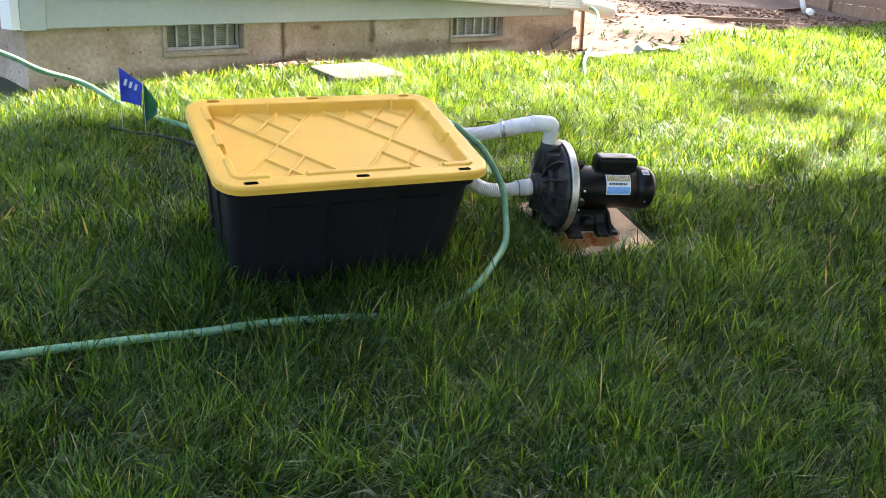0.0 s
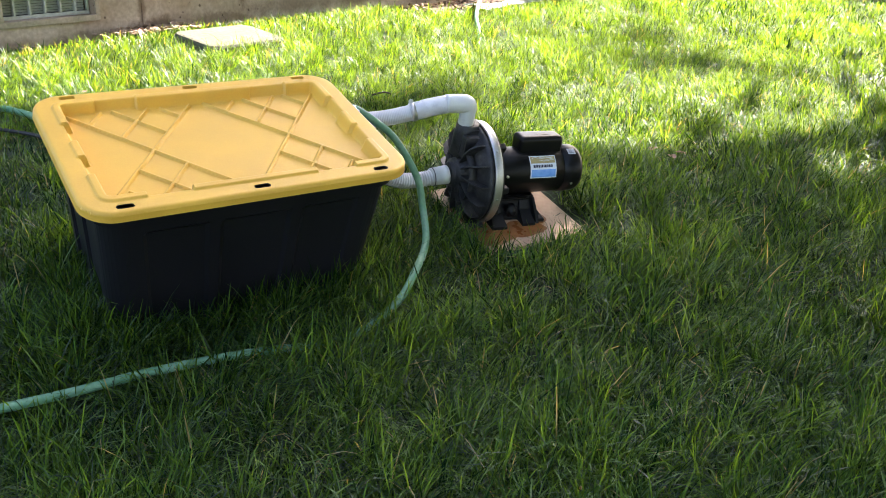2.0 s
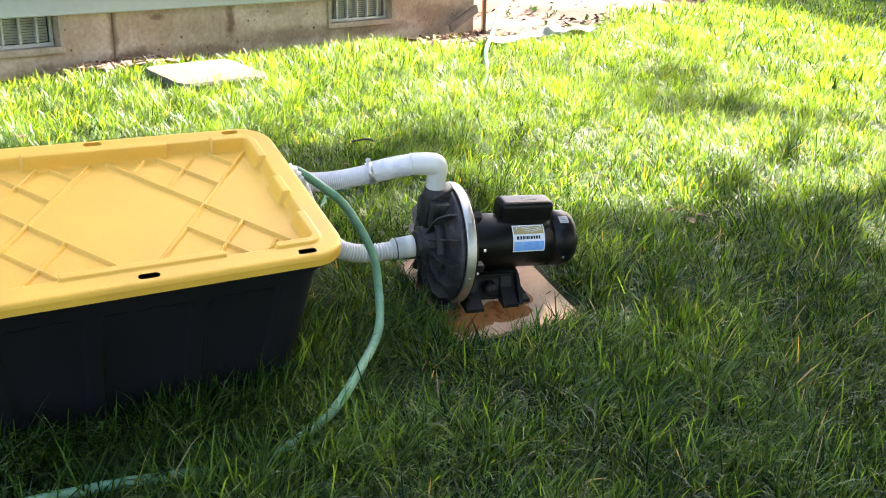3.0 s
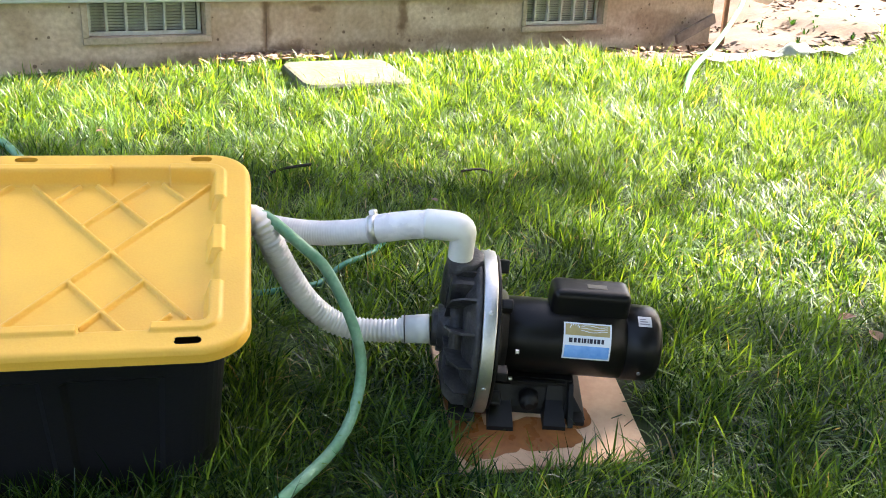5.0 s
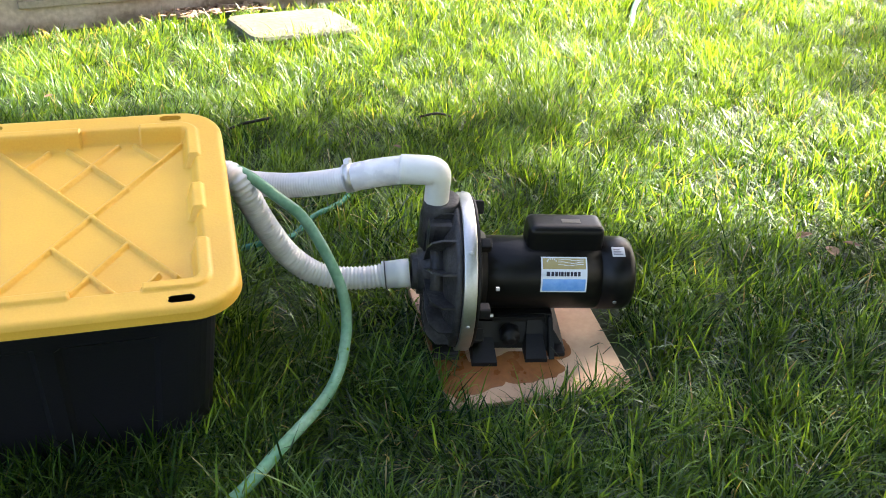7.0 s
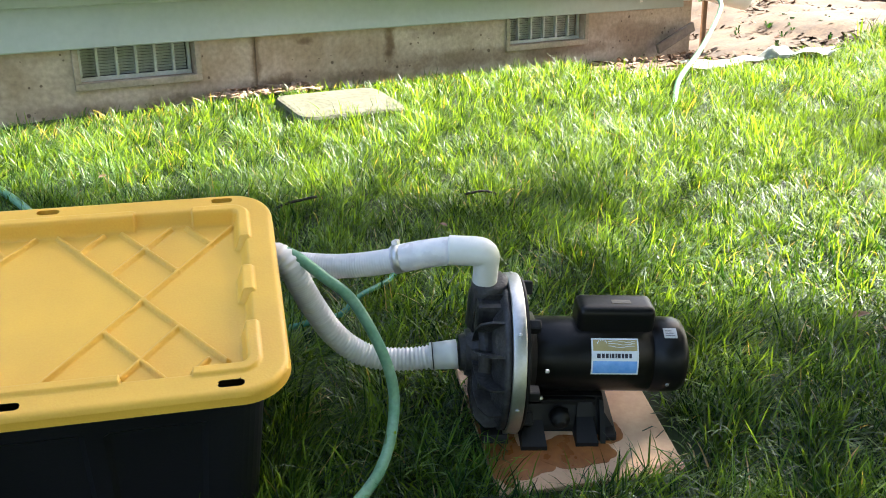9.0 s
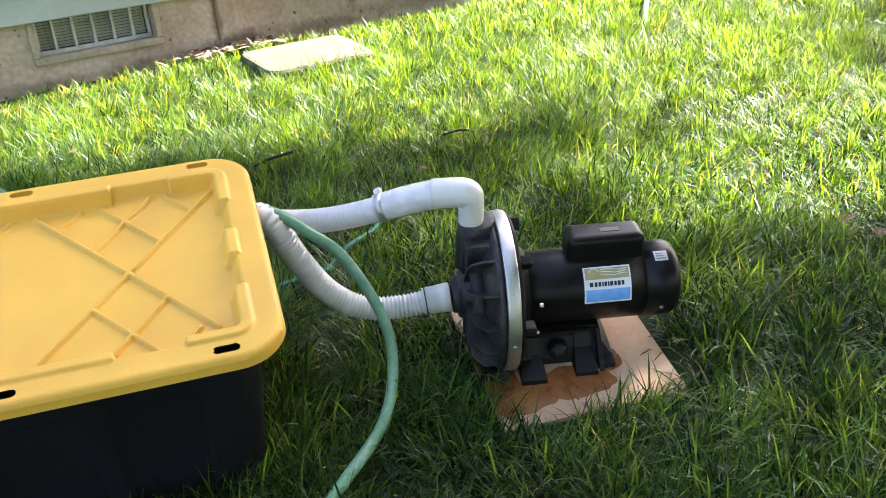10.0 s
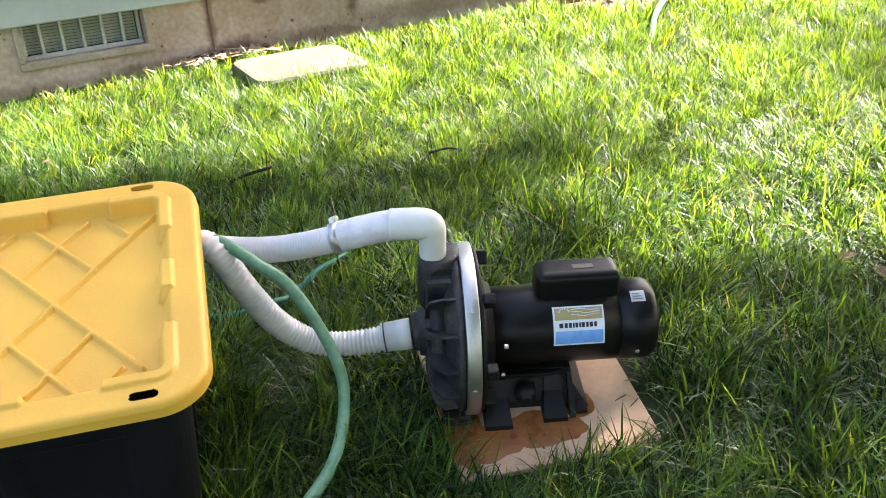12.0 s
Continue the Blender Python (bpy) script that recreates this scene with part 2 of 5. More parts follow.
# ---- mesh helpers ----
def part(name, bm, mat, parent=None, label="", smooth=False, m=None):
    """Link a bmesh as one mesh object, under a thing where one is given."""
    me = bpy.data.meshes.new(name)
    bmesh.ops.recalc_face_normals(bm, faces=bm.faces)
    bm.to_mesh(me)
    bm.free()
    if smooth:
        for p in me.polygons:
            p.use_smooth = True
    me.materials.append(mat)
    ob = new(name, me)
    if m is not None:
        ob.matrix_basis = m
    if parent:
        ob.parent = parent
    if label:
        tagged(ob, label)
    return ob


def thing(name, m, label, category, group="", kind=""):
    """An Empty at a thing's base, to hold its parts."""
    ob = new(name)
    ob.empty_display_size = 0.05
    ob.matrix_basis = m
    return tagged(ob, label, category, group, kind)


def box(sx, sy, sz, at=(0, 0, 0), bevel=0.0, segments=2, turn=None):
    bm = bmesh.new()
    bmesh.ops.create_cube(bm, size=1)
    bmesh.ops.scale(bm, vec=(sx, sy, sz), verts=bm.verts)
    if bevel:
        bmesh.ops.bevel(bm, geom=bm.edges[:], offset=bevel, segments=segments, profile=0.6, affect="EDGES")
    if turn is not None:
        bmesh.ops.transform(bm, matrix=turn, verts=bm.verts)
    bmesh.ops.translate(bm, vec=at, verts=bm.verts)
    return bm


def join(*bms):
    """Merge bmeshes into the first."""
    out = bms[0]
    for b in bms[1:]:
        me = bpy.data.meshes.new("tmp")
        b.to_mesh(me)
        b.free()
        out.from_mesh(me)
        bpy.data.meshes.remove(me)
    return out


def lathe(profile, axis="X", sides=48, closed=False):
    """Turn a profile of (along, radius) round an axis."""
    bm = bmesh.new()
    rings = []
    for a, r in profile:
        ring = []
        for i in range(sides):
            t = 2 * math.pi * i / sides
            c, s = r * math.cos(t), r * math.sin(t)
            ring.append(bm.verts.new((a, c, s) if axis == "X" else (c, s, a)))
        rings.append(ring)
    for r0, r1 in zip(rings, rings[1:] + (rings[:1] if closed else [])):
        for i in range(sides):
            j = (i + 1) % sides
            bm.faces.new((r0[i], r0[j], r1[j], r1[i]))
    if not closed:
        bm.faces.new(rings[0])
        bm.faces.new(rings[-1])
    return bm


def spline(points, step=0.01):
    """Evenly spaced points on a smooth curve through the given ones."""
    p = [Vector(q) for q in points]
    p = [2 * p[0] - p[1]] + p + [2 * p[-1] - p[-2]]
    out = []
    for a, b, c, d in zip(p, p[1:], p[2:], p[3:]):
        k = max(2, int((c - b).length / step))
        for i in range(k):
            t = i / k
            out.append(0.5 * ((2 * b) + (c - a) * t + (2 * a - 5 * b + 4 * c - d) * t * t + (3 * b - a - 3 * c + d) * t ** 3))
    out.append(p[-2])
    return out


def tube(points, radius, step=0.01, sides=14, ribs=0.0, pitch=0.006):
    """A hose along a smooth curve; ribs: depth of a corrugation of that pitch. radius may be a function of the way along."""
    pts = spline(points, min(step, pitch / 4) if ribs else step)
    bm = bmesh.new()
    rings, side, run = [], None, 0.0
    for i, p in enumerate(pts):
        d = (pts[min(i + 1, len(pts) - 1)] - pts[max(i - 1, 0)]).normalized()
        if side is None:
            side = d.orthogonal().normalized()
        side = (side - d * side.dot(d)).normalized()
        up = d.cross(side)
        if i:
            run += (p - pts[i - 1]).length
        r = radius(i / (len(pts) - 1)) if callable(radius) else radius
        r += ribs * (0.5 + 0.5 * math.cos(2 * math.pi * run / pitch)) if ribs else 0
        rings.append([bm.verts.new(p + r * (math.cos(2 * math.pi * k / sides) * side + math.sin(2 * math.pi * k / sides) * up)) for k in range(sides)])
    for a, b in zip(rings, rings[1:]):
        for k in range(sides):
            bm.faces.new((a[k], a[(k + 1) % sides], b[(k + 1) % sides], b[k]))
    bm.faces.new(rings[0])
    bm.faces.new(rings[-1])
    return bm


def rounded_rect(hx, hy, r, n=6):
    pts = []
    for cx, cy, a in ((hx - r, hy - r, 0), (-hx + r, hy - r, 90), (-hx + r, -hy + r, 180), (hx - r, -hy + r, 270)):
        for i in range(n + 1):
            t = radians(a + 90 * i / n)
            pts.append((cx + r * math.cos(t), cy + r * math.sin(t)))
    return pts


def loft(sections, cap_first=True, cap_last=True):
    """Skin a row of sections, each a list of points of one length."""
    bm = bmesh.new()
    rings = [[bm.verts.new(p) for p in s] for s in sections]
    k = len(rings[0])
    for a, b in zip(rings, rings[1:]):
        for i in range(k):
            bm.faces.new((a[i], a[(i + 1) % k], b[(i + 1) % k], b[i]))
    if cap_first:
        bm.faces.new(rings[0])
    if cap_last:
        bm.faces.new(rings[-1])
    return bm


def smoothstep(a, b, x):
    t = min(1.0, max(0.0, (x - a) / (b - a)))
    return t * t * (3 - 2 * t)


# ---- ground ----

def soil_height(x, y):
    """The lawn's soil: a steep bank at the tub, gentler towards the house, level past the crest on the right."""
    z = 0.2872 * y - 0.003 * x - 0.026
    if y > -0.15:
        k = max(0.0, y + 0.15)
        soft = 0.5
        z -= 0.117 * (k - soft / 2 if k > soft else k * k / (2 * soft))
    k = max(0.0, y - 2.2)
    z -= 0.135 * (k - 0.4 if k > 0.8 else k * k / 1.6)
    k = max(0.0, y - 1.75)
    z -= 0.15 * (k - 0.1 if k > 0.2 else k * k / 0.4) * (1 - smoothstep(2.5, 3.7, x))
    if y < -3.5:
        z += 0.24 * (-3.5 - y)
    z -= 0.04 * max(0, x - 3.0) * smoothstep(0, 2.0, x - 3.0)
    return z + 0.006 * noise.noise((x * 2.1, y * 2.1, 0)) + 0.012 * noise.noise((x * 0.6, y * 0.6, 5))


def axis_steps(near0, near1, step, far):
    a = list(np.arange(near0, near1 + 1e-6, step))
    d = step
    while a[-1] < far:
        d *= 1.35
        a.append(a[-1] + d)
    d = step
    while a[0] > -far:
        d *= 1.35
        a.insert(0, a[0] - d)
    return a


def make_ground():
    xs, ys = axis_steps(-3, 7, 0.08, 400), axis_steps(-3.6, 5, 0.08, 400)
    verts = [(x, y, soil_height(max(-12, min(12, x)), max(-9, min(12, y)))) for y in ys for x in xs]
    w = len(xs)
    faces = [(j * w + i, j * w + i + 1, (j + 1) * w + i + 1, (j + 1) * w + i) for j in range(len(ys) - 1) for i in range(w - 1)]
    me = bpy.data.meshes.new("ground")
    me.from_pydata(verts, [], faces)
    me.materials.append(SOIL)
    me.materials.append(MULCH_SOIL)
    for p in me.polygons:
        p.use_smooth = True
        c = p.center
        p.material_index = 1 if is_mulch(c.x, c.y) else 0
    return tagged(new("ground", me), "dark soil of a sloping backyard lawn", "ground", kind="structure")


def is_mulch(x, y):
    """The bare bed past the lawn's crest and past the house's corner."""
    edge = 2.3 + 0.1 * math.sin(x * 2.3) + 0.60 * max(0, x - 3.2)
    return x > 1.9 and y > edge


make_ground()


HX, HY = math.cos(radians(20.5)), math.sin(radians(20.5))
WALL0 = Vector((0.23, 2.039, 0.0))


def wall_gap(x, y):
    """How far in front of the house wall."""
    return np.where(x < 2.8, np.maximum(0.0, HY * (x - WALL0.x) - HX * (y - WALL0.y)), 9.0)


def make_grass(name, x, y, height, width, label, seed, fine, blades=14, spread=0.012, flop=0.68, dry=0.0):
    """Tufts of grass in one mesh: thin bent blades that spread from each tuft's middle and lean with their neighbours.
    dry lifts the tone: sunlight put into the colour of lit stretches.
    """
    rng = np.random.default_rng(seed)
    many = rng.integers(int(blades * 0.5), int(blades * 1.5) + 1, len(x))
    size = rng.uniform(0.5, 1.45, len(x))
    shade = rng.normal(0, 0.25, len(x))
    height, width = np.broadcast_to(height, x.shape), np.broadcast_to(width, x.shape)
    x, y, height, width, size, shade = (np.repeat(q, many) for q in (x, y, height, width, size, shade))
    n = len(x)
    ox, oy = rng.normal(0, spread, n) * size, rng.normal(0, spread, n) * size
    field = np.array([noise.noise((a * 1.7, b * 1.7, 3.3)) for a, b in zip(x, y)])
    field2 = np.array([noise.noise((a * 5.2, b * 5.2, 8.1)) for a, b in zip(x, y)])
    field3 = np.array([noise.noise((a * 4.1, b * 4.1, 21.0)) for a, b in zip(x, y)])
    x, y = x + ox, y + oy
    z = np.array([soil_height(a, b) for a, b in zip(x, y)])
    wind = field * 4.0 + field3 * 6.0
    pull = np.clip(0.5 + 1.1 * field2, 0.0, 1.2)
    vx = np.cos(wind) * pull + 0.45 * ox / spread + rng.normal(0, 0.50, n)
    vy = np.sin(wind) * pull + 0.45 * oy / spread + rng.normal(0, 0.50, n)
    turn = np.arctan2(vy, vx)
    lean = np.clip(flop * np.hypot(vx, vy) + rng.normal(0, 0.14, n), 0.03, 1.25)
    h = height * size ** 0.5 * np.clip(1 + 0.35 * field + 0.22 * field3 + rng.normal(0, 0.24, n), 0.35, 2.0)
    w = width * rng.uniform(0.45, 1.35, n)
    d = np.stack([np.cos(turn), np.sin(turn)], 1)
    face = turn + np.pi / 2 + rng.normal(0, 0.7, n)
    s = np.stack([np.cos(face), np.sin(face)], 1)
    joints = ((0, 0.8), (0.38, 1.0), (0.74, 0.7)) if fine else ((0, 0.85), (0.55, 0.95))
    k = len(joints)
    m = 2 * k + 1
    co = np.zeros((n, m, 3), np.float32)

    first, curl = 0.12 + 0.50 * lean, 0.1 + 1.45 * lean

    def spine(t):
        """An arc of even length: it leaves the ground at one angle and bends over to its tip."""
        out = h * (np.cos(first) - np.cos(first + curl * t)) / curl
        up = h * (np.sin(first + curl * t) - np.sin(first)) / curl
        return x + d[:, 0] * out, y + d[:, 1] * out, z + up
    for i, (t, ww) in enumerate(joints):
        cx, cy, cz = spine(t)
        for side, sg in ((0, -1), (1, 1)):
            co[:, 2 * i + side, 0] = cx + sg * s[:, 0] * w * ww / 2
            co[:, 2 * i + side, 1] = cy + sg * s[:, 1] * w * ww / 2
            co[:, 2 * i + side, 2] = cz
    co[:, m - 1, 0], co[:, m - 1, 1], co[:, m - 1, 2] = spine(1.0)
    base = np.arange(n)[:, None] * m
    quads = np.concatenate([base + np.array([[2 * i, 2 * i + 1, 2 * i + 3, 2 * i + 2]]) for i in range(k - 1)], 1)
    loops = np.concatenate([quads, base + np.array([[m - 3, m - 2, m - 1]])], 1).reshape(-1)
    per = 4 * (k - 1) + 3
    starts = (np.arange(n)[:, None] * per + np.arange(k) * 4).reshape(-1)
    me = bpy.data.meshes.new(name)
    me.vertices.add(n * m)
    me.vertices.foreach_set("co", co.reshape(-1))
    me.loops.add(len(loops))
    me.loops.foreach_set("vertex_index", loops.astype(np.int32))
    me.polygons.add(n * k)
    me.polygons.foreach_set("loop_start", starts.astype(np.int32))
    me.polygons.foreach_set("use_smooth", np.ones(n * k, bool))
    tone = me.attributes.new("tone", "FLOAT", "POINT")
    # dry brightens every blade's tone, as painted-in sunlight for the lit stretches
    v = np.clip(0.42 + dry + 0.25 * field3 + 0.18 * field + shade + rng.normal(0, 0.26, n), 0, 0.9)
    v = np.where(rng.random(n) < 0.012 + 0.03 * np.clip(field2, 0, 1) + 0.22 * np.exp(-wall_gap(x, y) / 0.13), 1.0, v)
    v = np.where(v < 0.9, v ** 1.35, v)
    tone.data.foreach_set("value", np.repeat(v, m).astype(np.float32))
    me.update(calc_edges=True)
    me.materials.append(GRASS)
    return tagged(new(name, me), label, "grass", kind="stuff")


def lawn_area(x, y):
    """Where grass grows: not on the bare bed, under the tub or the board, nor inside the house."""
    edge = 2.3 + 0.1 * np.sin(x * 2.3) + 0.60 * np.maximum(0, x - 3.2)
    ok = ~((x > 1.9) & (y > edge))
    back = -HY * (x - WALL0.x) + HX * (y - WALL0.y)
    ok &= (back < np.where((x > -0.1) & (x < 0.62), -0.115, -0.07)) | (x > 2.75)
    sx, sy = (x - 0.705) * 0.956 + (y - 1.775) * 0.292, -(x - 0.705) * 0.292 + (y - 1.775) * 0.956
    ok &= ~((np.abs(sx) < 0.222) & (sy < 0.18) & (sy > -0.095))
    ok &= ~((np.abs(x) < 0.322) & (np.abs(y) < 0.196))
    ok &= ~((x > 0.745) & (x < 1.132) & (y > -0.194) & (y < 0.160))
    return ok


def sow(x0, x1, y0, y1, per_cm2, seed, thin=None):
    """Random places of blades over a stretch of the lawn, so many to the square centimetre."""
    rng = np.random.default_rng(seed)
    n = int((x1 - x0) * (y1 - y0) * 1e4 * per_cm2)
    x, y = rng.uniform(x0, x1, n), rng.uniform(y0, y1, n)
    ok = lawn_area(x, y)
    if thin is not None:
        ok &= rng.random(n) < thin(x, y)
    x, y = x[ok], y[ok]
    # tufts crowd together and leave small gaps between
    crowd = np.array([noise.noise((a * 11.0, b * 11.0, 14.0)) for a, b in zip(x, y)])
    ok = rng.random(len(x)) < np.clip(0.80 + 1.5 * crowd, 0.12, 1.0)
    return x[ok], y[ok]


def by_board(x, y):
    """Shorter beside the plywood board, where it was trodden down."""
    dx, dy = np.maximum(np.abs(x - 0.923) - 0.18, 0), np.maximum(np.abs(y + 0.02) - 0.17, 0)
    low = np.where(x > 1.05, 0.45, 0.66)
    return np.clip(low + 4.5 * np.hypot(dx, dy), low, 1)


# the stretch beside the tub, the lawn up to the house and the crest, and the rest of the yard
x, y = sow(-1.35, 3.4, -1.45, 0.62, 0.235, 4, lambda x, y: ((x < 1.9 * (y + 2.3) + 0.3) & ((y > -0.9) | (x > -0.1))) * np.clip(1.15 - 0.18 * np.abs(x - 0.4), 0.4, 1))
make_grass("lawn_grass", x, y, 0.100 * by_board(x, y) * np.clip(1.0 - 0.55 * (y + 0.1), 0.72, 1.0), 0.0036, "long tangled green lawn grass around the tub", 4, True, 17, 0.016, 0.85, 0.06)
x, y = sow(-0.42, 0.42, -0.285, 0.27, 0.32, 9)
make_grass("lawn_grass", x, y, 0.112, 0.0032, "grass standing close against the tub", 9, True, 14, 0.012)
x, y = sow(-1.25, 3.2, 0.62, 1.75, 0.26, 5, lambda x, y: np.clip((2.9 / np.hypot(x - 0.1, y + 1.9)) ** 1.2, 0.1, 1) * (wall_gap(x, y) > 0.02))
# The final 0.16 brightens these sunlit stretches in colour; beside the tub 0.06.
make_grass("lawn_grass", x, y, 0.062 * np.clip(0.6 + 1.4 * wall_gap(x, y), 0.6, 1), 0.0027, "sunlit green lawn grass before the house", 5, True, 18, 0.014, 0.80, 0.16)
x, y = sow(-1.25, 5.6, 0.62, 3.3, 0.20, 15, lambda x, y: np.clip((2.9 / np.hypot(x - 0.1, y + 1.9)) ** 1.2, 0.1, 1) * ((y > 1.75) | (x > 3.2)))
make_grass("lawn_grass", x, y, 0.062 * np.clip(0.6 + 1.4 * wall_gap(x, y), 0.6, 1), 0.0034, "sunlit green lawn grass up to the crest", 15, False, 18, 0.014, 0.75, 0.16)
x, y = sow(-6, 8, -6, 3.3, 0.012, 6, lambda x, y: ~((x > -1.35) & (x < 3.4) & (y > -0.95)))
make_grass("lawn_grass", x, y, 0.085, 0.010, "green lawn grass over the rest of the yard", 6, False, 10, 0.05)
x, y = sow(3.2, 10.0, 2.0, 6.4, 0.045, 7, lambda x, y: (y > 3.3) | (x > 5.6))
make_grass("lawn_grass", x, y, 0.055, 0.006, "shaded green lawn grass past the crest", 7, False, 11, 0.03)


# ---- house ----
def on_wall(u, out, z):
    """A place by the house wall: along it, out from it towards the lawn, and up."""
    return Vector((WALL0.x + HX * u + HY * out, WALL0.y + HY * u - HX * out, z))


WALL = Matrix.Translation(on_wall(0, 0, 0)) @ Matrix.Rotation(radians(20.5), 4, "Z")   # x along the wall, -y out, z up
U0, U1, SIDE_Z = -1.075, 2.635, 0.532
VENTS = ((-0.432, -0.020), (1.447, 1.897))


def wall_block(u0, u1, y0, y1, z0, z1, bevel=0.0):
    return box(u1 - u0, y1 - y0, z1 - z0, ((u0 + u1) / 2, (y0 + y1) / 2, (z0 + z1) / 2), bevel)


def make_foundation():
    """Concrete in cast lengths with a recessed joint between, and an opening for each vent."""
    root = tagged(new("wall_foundation"), "stained grey concrete foundation wall of a house", "wall", kind="structure")
    root.matrix_basis = WALL
    z0, z1, low = -0.3, 0.60, 0.412
    joint = 0.217
    spans = [(U0, VENTS[0][0], z0, z1), (VENTS[0][0], VENTS[0][1], z0, low), (VENTS[0][1], joint - 0.004, z0, z1), (joint + 0.004, VENTS[1][0], z0, z1), (VENTS[1][0], VENTS[1][1], z0, low), (VENTS[1][1], U1, z0, z1)]
    for a, b, c, d in spans:
        part("concrete_section", wall_block(a, b, 0, 0.2, c, d), CONCRETE, root)
    part("concrete_section", wall_block(joint - 0.02, joint + 0.02, 0.0035, 0.2, z0, z1), CONCRETE, root)
    part("side_section", wall_block(U0, U0 + 0.2, 0.2, 5, z0, z1), CONCRETE, root)
    part("side_section", wall_block(U1 - 0.2, U1, 0.2, 5, z0, z1), CONCRETE, root)


def lap(u0, u1, z0, z1, thick=0.012, lean=0.010):
    """One siding board: its lower edge stands out."""
    sec = [(0.0, z1), (-0.004, z1), (-lean - thick, z0 + 0.004), (-lean - thick + 0.003, z0), (0.0, z0)]
    return loft([[(u, y, z) for y, z in sec] for u in (u0, u1)])


def make_siding():
    root = tagged(new("wall_siding"), "grey-green painted lap siding above the foundation", "wall", kind="structure")
    root.matrix_basis = WALL
    part("backing", wall_block(U0, U1, 0.001, 0.2, 0.601, 3.2), SIDING, root)
    part("side_backing", wall_block(U0, U0 + 0.2, 0.2, 5, 0.601, 3.2), WHITE, root)
    part("side_backing", wall_block(U1 - 0.2, U1, 0.2, 5, 0.601, 3.2), SIDING, root)
    z = SIDE_Z
    while z < 3.1:
        part("siding_board", lap(U0 + 0.09, U1 - 0.085, z, z + 0.150), SIDING, root)
        z += 0.143
    part("corner_board", wall_block(U0 - 0.02, U0 + 0.085, -0.032, 0.0, SIDE_Z - 0.006, 3.1, 0.003), SIDING, root)
    part("corner_trim", wall_block(U0 - 0.055, U0 - 0.021, -0.030, 0.09, SIDE_Z - 0.002, 3.1, 0.003), WHITE, root, "white")
    part("corner_board", wall_block(U1 - 0.082, U1 + 0.022, -0.034, 0.0, SIDE_Z + 0.03, 3.1, 0.003), WHITE, root, "white")
    part("corner_board", wall_block(U1 + 0.0005, U1 + 0.022, 0.0005, 0.09, SIDE_Z + 0.03, 3.1, 0.003), WHITE, root, "white")


def make_vent(i, a, b):
    """A vent set back in the foundation: a concrete frame, a metal grille of bars and many thin louvres."""
    root = tagged(new("window_%d" % i), "grey metal louvred foundation vent in a concrete frame", "vent", kind="structure")
    root.matrix_basis = WALL
    low, top = 0.412, 0.60
    part("vent_frame", wall_block(a - 0.022, b + 0.022, -0.010, 0.03, low - 0.026, low - 0.0005, 0.004), SLAB, root)
    part("vent_frame", wall_block(a - 0.022, a - 0.0005, -0.010, 0.03, low, SIDE_Z - 0.001, 0.003), SLAB, root)
    part("vent_frame", wall_block(b + 0.0005, b + 0.022, -0.010, 0.03, low, SIDE_Z - 0.001, 0.003), SLAB, root)
    part("vent_screen", wall_block(a, b, 0.075, 0.085, low, top), VENT_DARK, root)
    part("grille_rail", wall_block(a + 0.004, b - 0.004, 0.030, 0.045, low + 0.001, low + 0.016, 0.002), GRILLE, root)
    part("grille_rail", wall_block(a + 0.004, a + 0.016, 0.031, 0.044, low + 0.016, top, 0.002), GRILLE, root)
    part("grille_rail", wall_block(b - 0.016, b - 0.004, 0.031, 0.044, low + 0.016, top, 0.002), GRILLE, root)
    w = (b - a) / 6
    for k in range(1, 6):
        part("grille_bar", wall_block(a + k * w - 0.005, a + k * w + 0.005, 0.028, 0.046, low + 0.016, top, 0.002), GRILLE, root)
    proto = part("louvre", box(b - a - 0.034, 0.0098, 0.0018, turn=Matrix.Rotation(radians(-62), 4, "X")), GRILLE, root)
    for k in range(12):
        ob = proto if k == 0 else new("louvre", proto.data)
        ob.parent = root
        ob.matrix_basis = pose((a + b) / 2, 0.052, low + 0.022 + 0.0104 * k)


make_foundation()
make_siding()
for i, (a, b) in enumerate(VENTS):
    make_vent(i + 1, a, b)


def make_downspout():
    """A white ribbed drain pipe strapped along the wall, falling to the corner, with a round outlet past it."""
    root = thing("drain_pipe", WALL, "white ribbed drain pipe strapped along the siding", "pipe")
    ua, ub, za, zb = -1.0, 2.60, 0.802, 0.617

    def mid(u):
        return za + (zb - za) * (u - ua) / (ub - ua)
    half, d0, d1 = 0.046, -0.030, -0.100
    sec = [(d0, -half), (d1 + 0.008, -half), (d1, -half + 0.008)]
    for k in range(4):
        z = -half + 0.016 + k * 0.019
        sec += [(d1, z), (d1 + 0.004, z + 0.003), (d1 + 0.004, z + 0.006), (d1, z + 0.009)]
    sec += [(d1, half - 0.008), (d1 + 0.008, half), (d0, half)]
    part("pipe", loft([[(u, y, mid(u) + z) for y, z in sec] for u in (ua, 0.2, 1.4, ub)]), WHITE, root)
    for u in (-0.62, 0.72, 2.25):
        z = mid(u)
        part("strap", wall_block(u - 0.014, u + 0.014, -0.104, -0.020, z - half - 0.004, z + half + 0.004, 0.002), WHITE, root)
        part("strap_tab", wall_block(u - 0.009, u + 0.009, -0.020, -0.006, z - half - 0.022, z - half - 0.004, 0.002), WHITE, root)
    pts = [(2.57, -0.066, mid(2.57)), (2.66, -0.068, 0.607), (2.76, -0.075, 0.592), (2.86, -0.085, 0.572), (2.93, -0.10, 0.556)]
    part("outlet", tube(pts, lambda t: 0.047 + 0.010 * smoothstep(0.2, 0.7, t), 0.02, 24), WHITE, root, smooth=True)


make_downspout()


